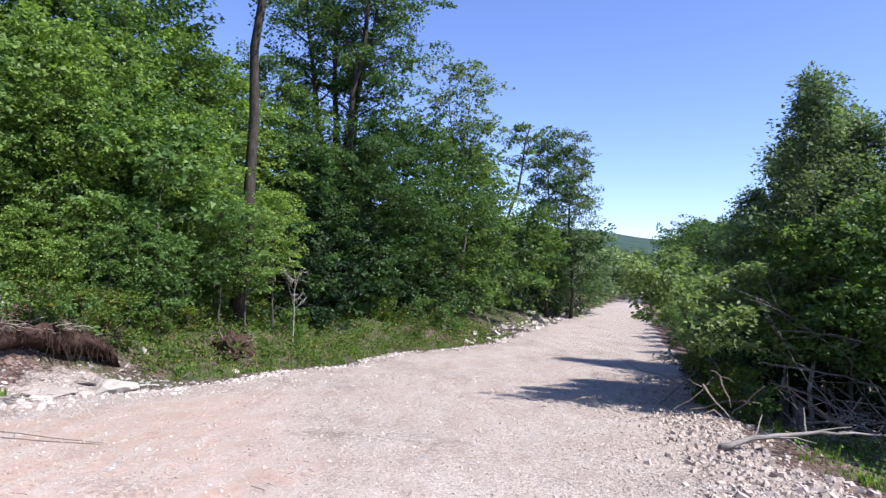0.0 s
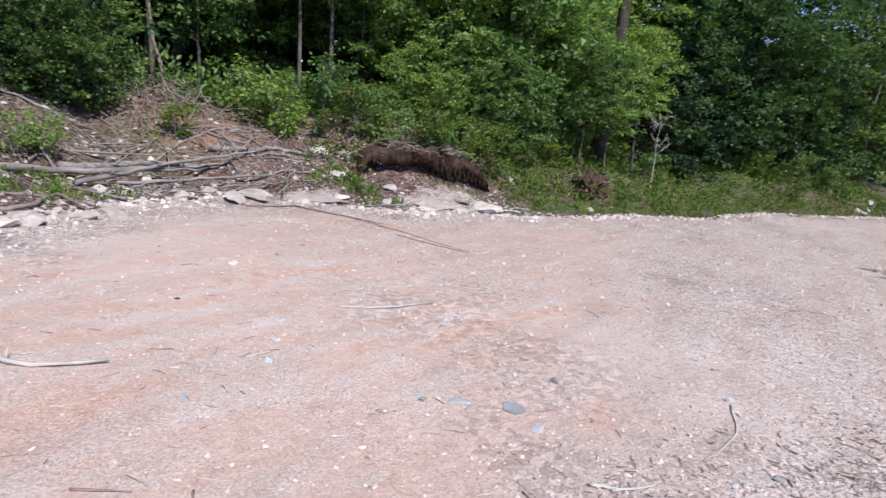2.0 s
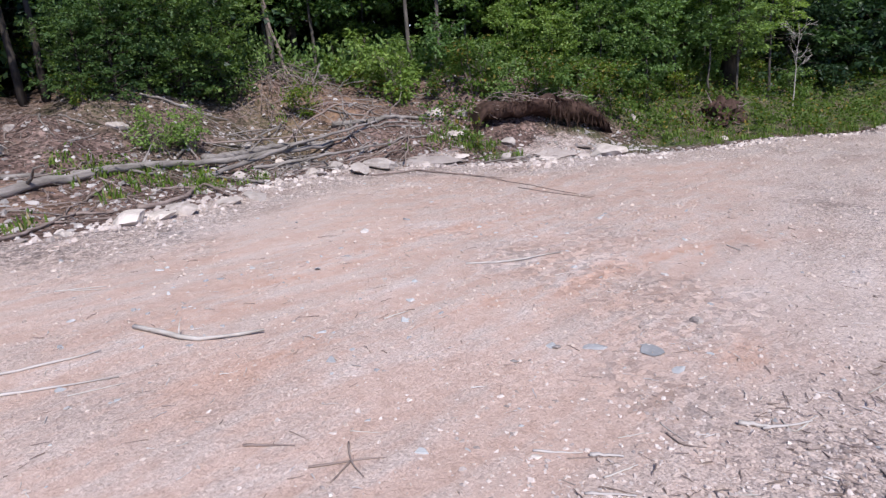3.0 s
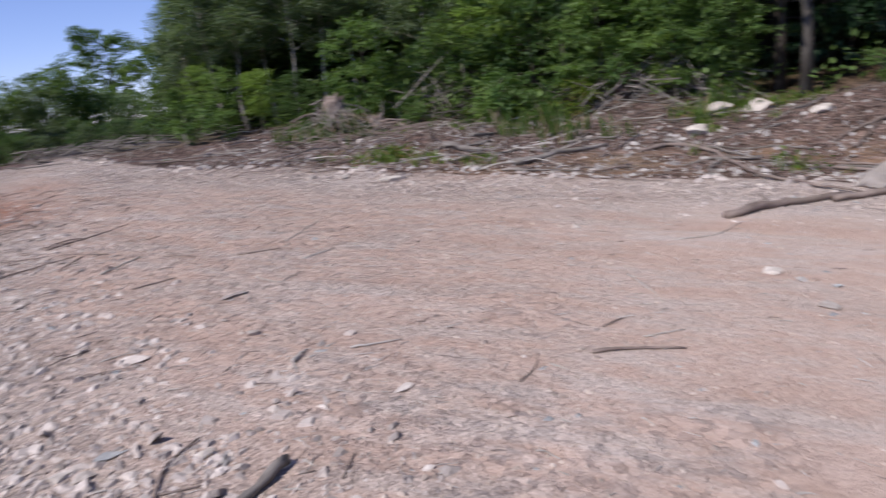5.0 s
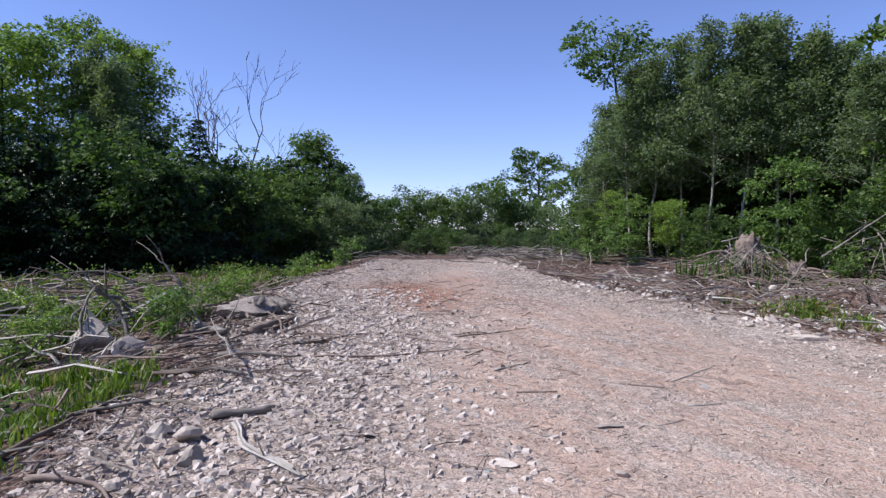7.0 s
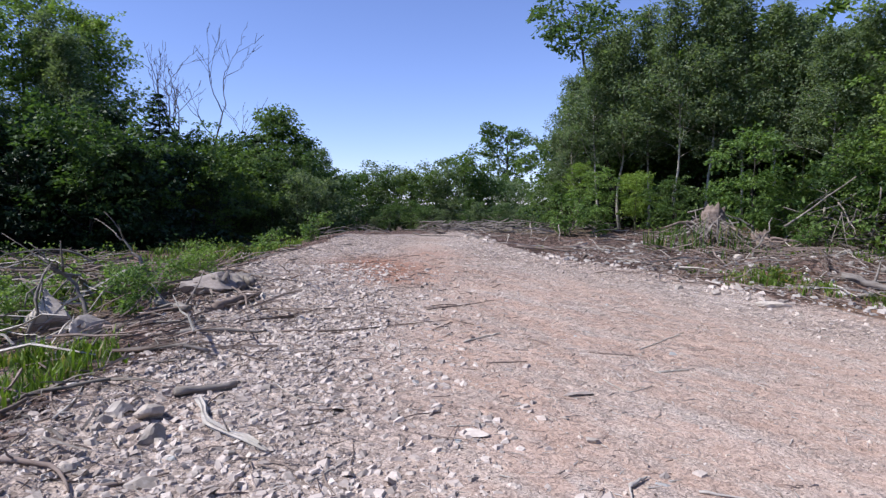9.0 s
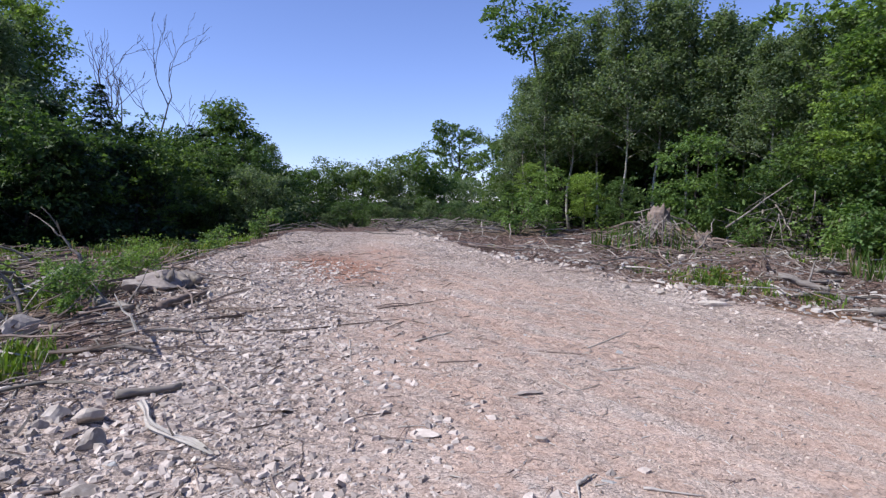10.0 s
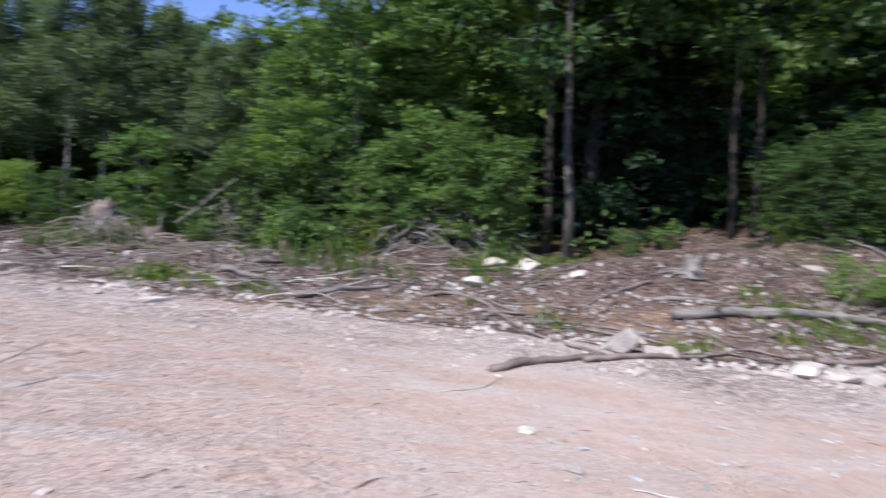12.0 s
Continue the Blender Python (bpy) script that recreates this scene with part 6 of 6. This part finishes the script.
def root_plate(name, label, x, y, foot, turn, length, height, depth, seed):
    """An overturned lip of earth and roots with a dark hollow under it and a hanging fringe."""
    rr = np.random.default_rng(seed)
    e = new(name)
    e.matrix_world = pose(x, y, foot, 0, 0, turn)
    n, m = 40, 14

    def rise_at(px):
        return -0.1 * px

    # section from the slope behind, over the flat sod, round the lip and back under it
    sec_y = [0.9, 0.75, 0.6, 0.4, 0.1, -0.25, -0.5, -0.62, -0.64, -0.5, -0.2, 0.1, 0.3, 0.35]
    sec_z = [-0.3, 0.2, 0.55, 0.8, 0.9, 0.97, 1.0, 0.9, 0.68, 0.56, 0.5, 0.4, 0.2, -0.3]
    V = []
    for a in np.linspace(-1, 1, n):
        env = max(0.0, 1 - abs(a) ** 8) ** 0.6 * (0.9 + 0.1 * math.sin(a * 5 + seed)) * (1 - 0.4 * float(smooth(a, 0.6, 1.0)))
        for q in range(m):
            deep = 1.7 if q >= 9 and a < 0.1 else 1.0
            px, py, pz = a * length / 2, sec_y[q] * depth * (deep if sec_y[q] > 0 else 1), max(sec_z[q], -0.3) * height * (env if sec_z[q] > 0 else 1)
            f = noise.fractal(Vector((px * 2.1, py * 2.5, pz * 3.0 + seed)), 0.9, 2.0, 5) * 0.19
            V.append((px + f * 0.4, py + f, pz + f * 0.6 * env + rise_at(px)))
    i, j = np.meshgrid(np.arange(n - 1), np.arange(m - 1), indexing="ij")
    k0 = (i * m + j).ravel()
    part("earth_lip", mesh_np("earth_lip", V, np.stack([k0, k0 + m, k0 + m + 1, k0 + 1], 1), M_ROOT, True), e)
    h = Heap()
    for _ in range(int(length * 70)):
        a = rr.uniform(-0.95, 0.95)
        env = max(0.0, 1 - abs(a) ** 3.5) ** 0.6
        px, top = a * length / 2, height * env * rr.uniform(0.7, 0.98)
        py = -depth * rr.uniform(0.5, 0.7)
        top += rise_at(px)
        add_tube(h, bent((px, py, top), (px + rr.normal(0, 0.06), py - rr.uniform(-0.05, 0.1), top - height * rr.uniform(0.1, 0.75) ** 1.4 * env * (0.3 if a < 0.05 else 1.1)), 4, 0.25, rr), np.linspace(rr.uniform(0.005, 0.014), 0.003, 4), 4)
    tagged(part("root_fringe", h.mesh("root_fringe", M_ROOT), e), kind="stuff")
    h = Heap()
    for _ in range(int(length * 20)):
        a, th = rr.uniform(-0.9, 0.9), rr.uniform(0.2, 1.0)
        p = np.array([a * length / 2, depth * rr.uniform(-0.6, 0.4), height * max(0.1, 1 - abs(a) ** 5) * rr.uniform(0.85, 1.02) + rise_at(a * length / 2)])
        d = rr.normal(0, 0.22, 3) * [1, 1, 0.25]
        add_tube(h, bent(p - d, p + d, 4, 0.3, rr), [0.008, 0.012, 0.008, 0.004], 4)
    tagged(part("dead_sod", h.mesh("dead_sod", M_ROT), e), "dry brown sod of dead stalks", kind="stuff")
    return tagged(e, label, "root plate", "root plates")


root_plate("root_plate", "overturned sod with a hanging fringe of brown roots over a hollow", -7.7, 12.45, -0.36, 58, 3.1, 0.8, 0.75, 1)


def root_clump(x, y, width, height, seed, label, material=M_ROOT, earth=M_CLOD):
    """A torn-out clod of earth with broken roots sticking out on all sides."""
    rr = np.random.default_rng(seed)
    e = new("root_clump")
    e.matrix_world = pose(x, y, gz(x, y) - 0.05, 0, 0, rr.uniform(0, 360))
    bm = bmesh.new()
    bmesh.ops.create_icosphere(bm, subdivisions=4, radius=1.0)
    for v in bm.verts:
        k = 1 + 0.5 * noise.fractal(v.co * 1.6 + Vector((seed * 2.7, 0, 0)), 0.9, 2.0, 5)
        v.co = Vector((v.co.x * k * width / 2, v.co.y * k * width / 2.6, max(v.co.z * k, -0.25) * height * 0.85))
    me = bpy.data.meshes.new("clod")
    bm.to_mesh(me)
    bm.free()
    me.materials.append(earth)
    part("clod", me, e)
    for _ in range(26):
        a, up = rr.uniform(0, 6.28), rr.uniform(0.05, 1.0)
        out = np.array([math.cos(a) * width / 2, math.sin(a) * width / 2.6, 0]) * math.sqrt(1 - 0.8 * up * up)
        p = out * 0.7 + [0, 0, up * height * 0.75]
        d = out * rr.uniform(0.3, 1.1) + rr.normal(0, 0.12, 3) + [0, 0, rr.uniform(-0.25, 0.2)]
        h = Heap()
        add_tube(h, bent(p, p + d, 6, 0.35, rr), np.linspace(rr.uniform(0.012, 0.03), 0.004, 6), 5)
        part("root", h.mesh("root", material, True), e)
    return tagged(e, label, "root plate", "root plates")


root_clump(-5.75, 18.4, 1.3, 0.55, 2, "torn clod of dark earth and roots on the grassy bank", M_ROT, M_ROOT)
root_clump(-13.0, -1.5, 1.0, 0.6, 8, "root mass heaped under the trees", M_LOG)


def stump(x, y, r, height, seed, label, material):
    rr = np.random.default_rng(seed)
    e = new("tree_stump")
    e.matrix_world = pose(x, y, gz(x, y) - 0.03, rr.uniform(-6, 6), rr.uniform(-6, 6), rr.uniform(0, 360))
    n, m = 20, 7
    V = []
    for j in range(m):
        t = j / (m - 1)
        for i in range(n):
            a = i / n * 2 * math.pi
            flare = 1 + 0.7 * (1 - t) ** 2.2 * (1 + 0.3 * math.sin(3 * a + seed))
            rad = r * flare * (1 + 0.08 * math.sin(9 * a) + 0.05 * rr.normal())
            V.append((math.cos(a) * rad, math.sin(a) * rad, height * t * (1 + (0.12 * math.sin(2 * a + seed) + 0.16 * rr.normal()) * (t > 0.8))))
    V.append((0, 0, height * 0.82))
    j, i = np.meshgrid(np.arange(m - 1), np.arange(n), indexing="ij")
    j, i = j.ravel(), i.ravel()
    q = np.stack([j * n + i, j * n + (i + 1) % n, (j + 1) * n + (i + 1) % n, (j + 1) * n + i], 1)
    i = np.arange(n)
    cap = np.stack([(m - 1) * n + i, (m - 1) * n + (i + 1) % n, np.full(n, m * n)], 1)
    part("wood", mesh_np("wood", V, [q, cap], material, True), e)
    for _ in range(11):
        a, ln = rr.uniform(0, 6.28), r * rr.uniform(2.2, 5.0)
        d = np.array([math.cos(a), math.sin(a), 0])
        h = Heap()
        add_tube(h, bent(d * r * 0.7 + [0, 0, height * rr.uniform(0.15, 0.5)], d * ln + [0, 0, rr.uniform(-0.02, 0.12)], 6, 0.3, rr, -0.05), np.linspace(r * 0.24, r * 0.05, 6), 6)
        part("root", h.mesh("root", material, True), e)
    return tagged(e, label, "stump", "stumps")


stump(-11.45, -7.05, 0.2, 0.42, 3, "weathered grey stump with spreading roots on a mound", M_ROT)
stump(-12.3, -4.0, 0.09, 0.3, 4, "small broken stump in the brush", M_ROT)
stump(-10.6, 3.0, 0.12, 0.34, 5, "splintered whitish root crown on the dark bank", M_LOG)
stump(-2.45, -7.6, 0.1, 0.2, 6, "grey root crown beside the boulder", M_LOG)
stump(-11.8, -6.3, 0.14, 0.25, 7, "splintered root piece beside the stump", M_ROT)
stump(6.9, 12.7, 0.1, 0.5, 8, "dark broken stump inside the thicket", M_ROT)

# ---- grass and low plants ----


def grass(name, label, n, place_fn, height, seed, material, per=7, width=0.012):
    rr = np.random.default_rng(seed)
    x, y = place_fn(n, rr)
    n = len(x)
    z = ground_z(x, y)
    N = n * per
    bx, by, bz = np.repeat(x, per) + rr.normal(0, 0.05, N), np.repeat(y, per) + rr.normal(0, 0.05, N), np.repeat(z, per) - 0.02
    h = height * np.repeat(rr.uniform(0.5, 1.4, n), per) * rr.uniform(0.5, 1.2, N)
    a = rr.uniform(0, 6.28, N)
    d = np.stack([np.cos(a), np.sin(a), np.zeros(N)], 1)
    s = np.stack([-np.sin(a), np.cos(a), np.zeros(N)], 1) * (width * rr.uniform(0.6, 1.4, N))[:, None]
    p = np.stack([bx, by, bz], 1)
    bend = rr.uniform(0.1, 0.8, N)[:, None]
    up = np.array([0, 0, 1.0])
    mid = p + up * (h * 0.55)[:, None] + d * bend * (h * 0.25)[:, None]
    tip = p + up * (h * 0.85)[:, None] + d * bend * (h * 0.75)[:, None]
    v = np.stack([p - s, p + s, mid + s * 0.8, mid - s * 0.8, tip], 1).reshape(-1, 3)
    k0 = np.arange(N) * 5
    f4 = np.stack([k0, k0 + 1, k0 + 2, k0 + 3], 1)
    f3 = np.stack([k0 + 3, k0 + 2, k0 + 4], 1)
    return tagged(new(name, mesh_np(name, v, [f4, f3], material)), label, "grass", "", "stuff")


def east_verge(n, rr):
    return scatter(n, -9, 8, -15, 16, lambda w, e, x, y: smooth(e, 0.5, 1.4) * smooth(-e, -9, -6) * smooth(wave(x, y, 1.1, 8.0), -0.7, 0.3) * near(x / 3, y / 3) * (np.hypot((x + 0.9) / 0.55, (y + 7.5) / 1.3) > 1), rr)


def west_verge(n, rr):
    return scatter(n, -12, 6, 12.5, 34, lambda w, e, x, y: smooth(w, 0.15, 0.6) * smooth(-w, -4.5, -1.5) * smooth(y, 13, 17), rr)


def west_patch(n, rr):
    return scatter(n, -13, -6, -9, 11, lambda w, e, x, y: smooth(w, 0.3, 1.0) * smooth(-w, -6, -4) * smooth(wave(x, y, 1.2, 4.4), 0.25, 0.6), rr)


grass("verge_grass", "bright green grass beside the gravel", 4600, east_verge, 0.17, 41, M_GRASS)
grass("bank_grass", "lush green grass along the road's edge", 1300, west_verge, 0.17, 42, M_GRASS, 9, 0.01)
grass("lush_grass", "tall bright grass tufts among the branches", 300, lambda n, rr: scatter(n, -1.2, 3, -9, -3, lambda w, e, x, y: smooth(e, 0.25, 0.7) * smooth(-e, -2.6, -1.6) * smooth(wave(x, y, 1.7, 2.0), -0.2, 0.4) * (np.hypot((x + 0.9) / 0.55, (y + 7.5) / 1.3) > 1), rr), 0.19, 44, M_GRASS, 12, 0.009)
grass("bank_weeds", "tall thin weeds standing on the torn bank", 110, lambda n, rr: scatter(n, -13, -8.5, -8, 0.5, lambda w, e, x, y: smooth(w, 1.6, 2.6) * smooth(wave(x, y, 1.5, 6.1), 0.1, 0.5), rr), 0.45, 45, M_GRASS, 9, 0.01)
grass("patch_grass", "sparse grass tufts between roots and stones", 1500, west_patch, 0.16, 43, M_GRASS)


def herbs(name, label, n, place_fn, size, seed, material, up):
    """Low leafy plants: small leaves in loose rosettes and stalks."""
    rr = np.random.default_rng(seed)
    x, y = place_fn(n, rr)
    n, per = len(x), 16
    c = np.stack([np.repeat(x, per), np.repeat(y, per), np.repeat(ground_z(x, y), per)], 1)
    off = rr.normal(0, 1, (n * per, 3)) * [0.1, 0.1, 0]
    off[:, 2] = rr.uniform(0.02, 1, n * per) * np.repeat(rr.uniform(0.4, 1.2, n), per) * up
    v, f = leaf_quads(c + off, off * 4 + rr.normal(0, 0.4, off.shape), np.full(n * per, size), rr)
    return tagged(new(name, mesh_np(name, v, f, material)), label, "plants", "", "stuff")


herbs("east_plants", "low leafy weeds in the grass and brush", 700, east_verge, 0.07, 51, M_MAPLE, 0.32)
herbs("bank_plants", "low weeds and brambles on the green bank", 1500, lambda n, rr: scatter(n, -14, 6, 10, 34, lambda w, e, x, y: smooth(w, 0.6, 1.6) * smooth(-w, -8, -6) * (np.hypot((x + 6.9) / 1.5, (y - 12.0) / 2.0) > 1), rr), 0.09, 52, M_SHRUB, 0.5)
herbs("forest_plants", "leafy undergrowth at the forest's foot", 1200, lambda n, rr: scatter(n, -24, -8, -12, 26, lambda w, e, x, y: smooth(w, 4.2, 5.5) * smooth(-w, -11, -7) * (0.05 + 0.95 * (abs(y - 2.8) > 2.3)) * (0.35 + 0.65 * (y > -1)), rr), 0.12, 53, M_MAPLE, 0.8)
herbs("patch_plants", "sparse small weeds in the torn earth", 260, west_patch, 0.06, 54, M_SHRUB, 0.2)
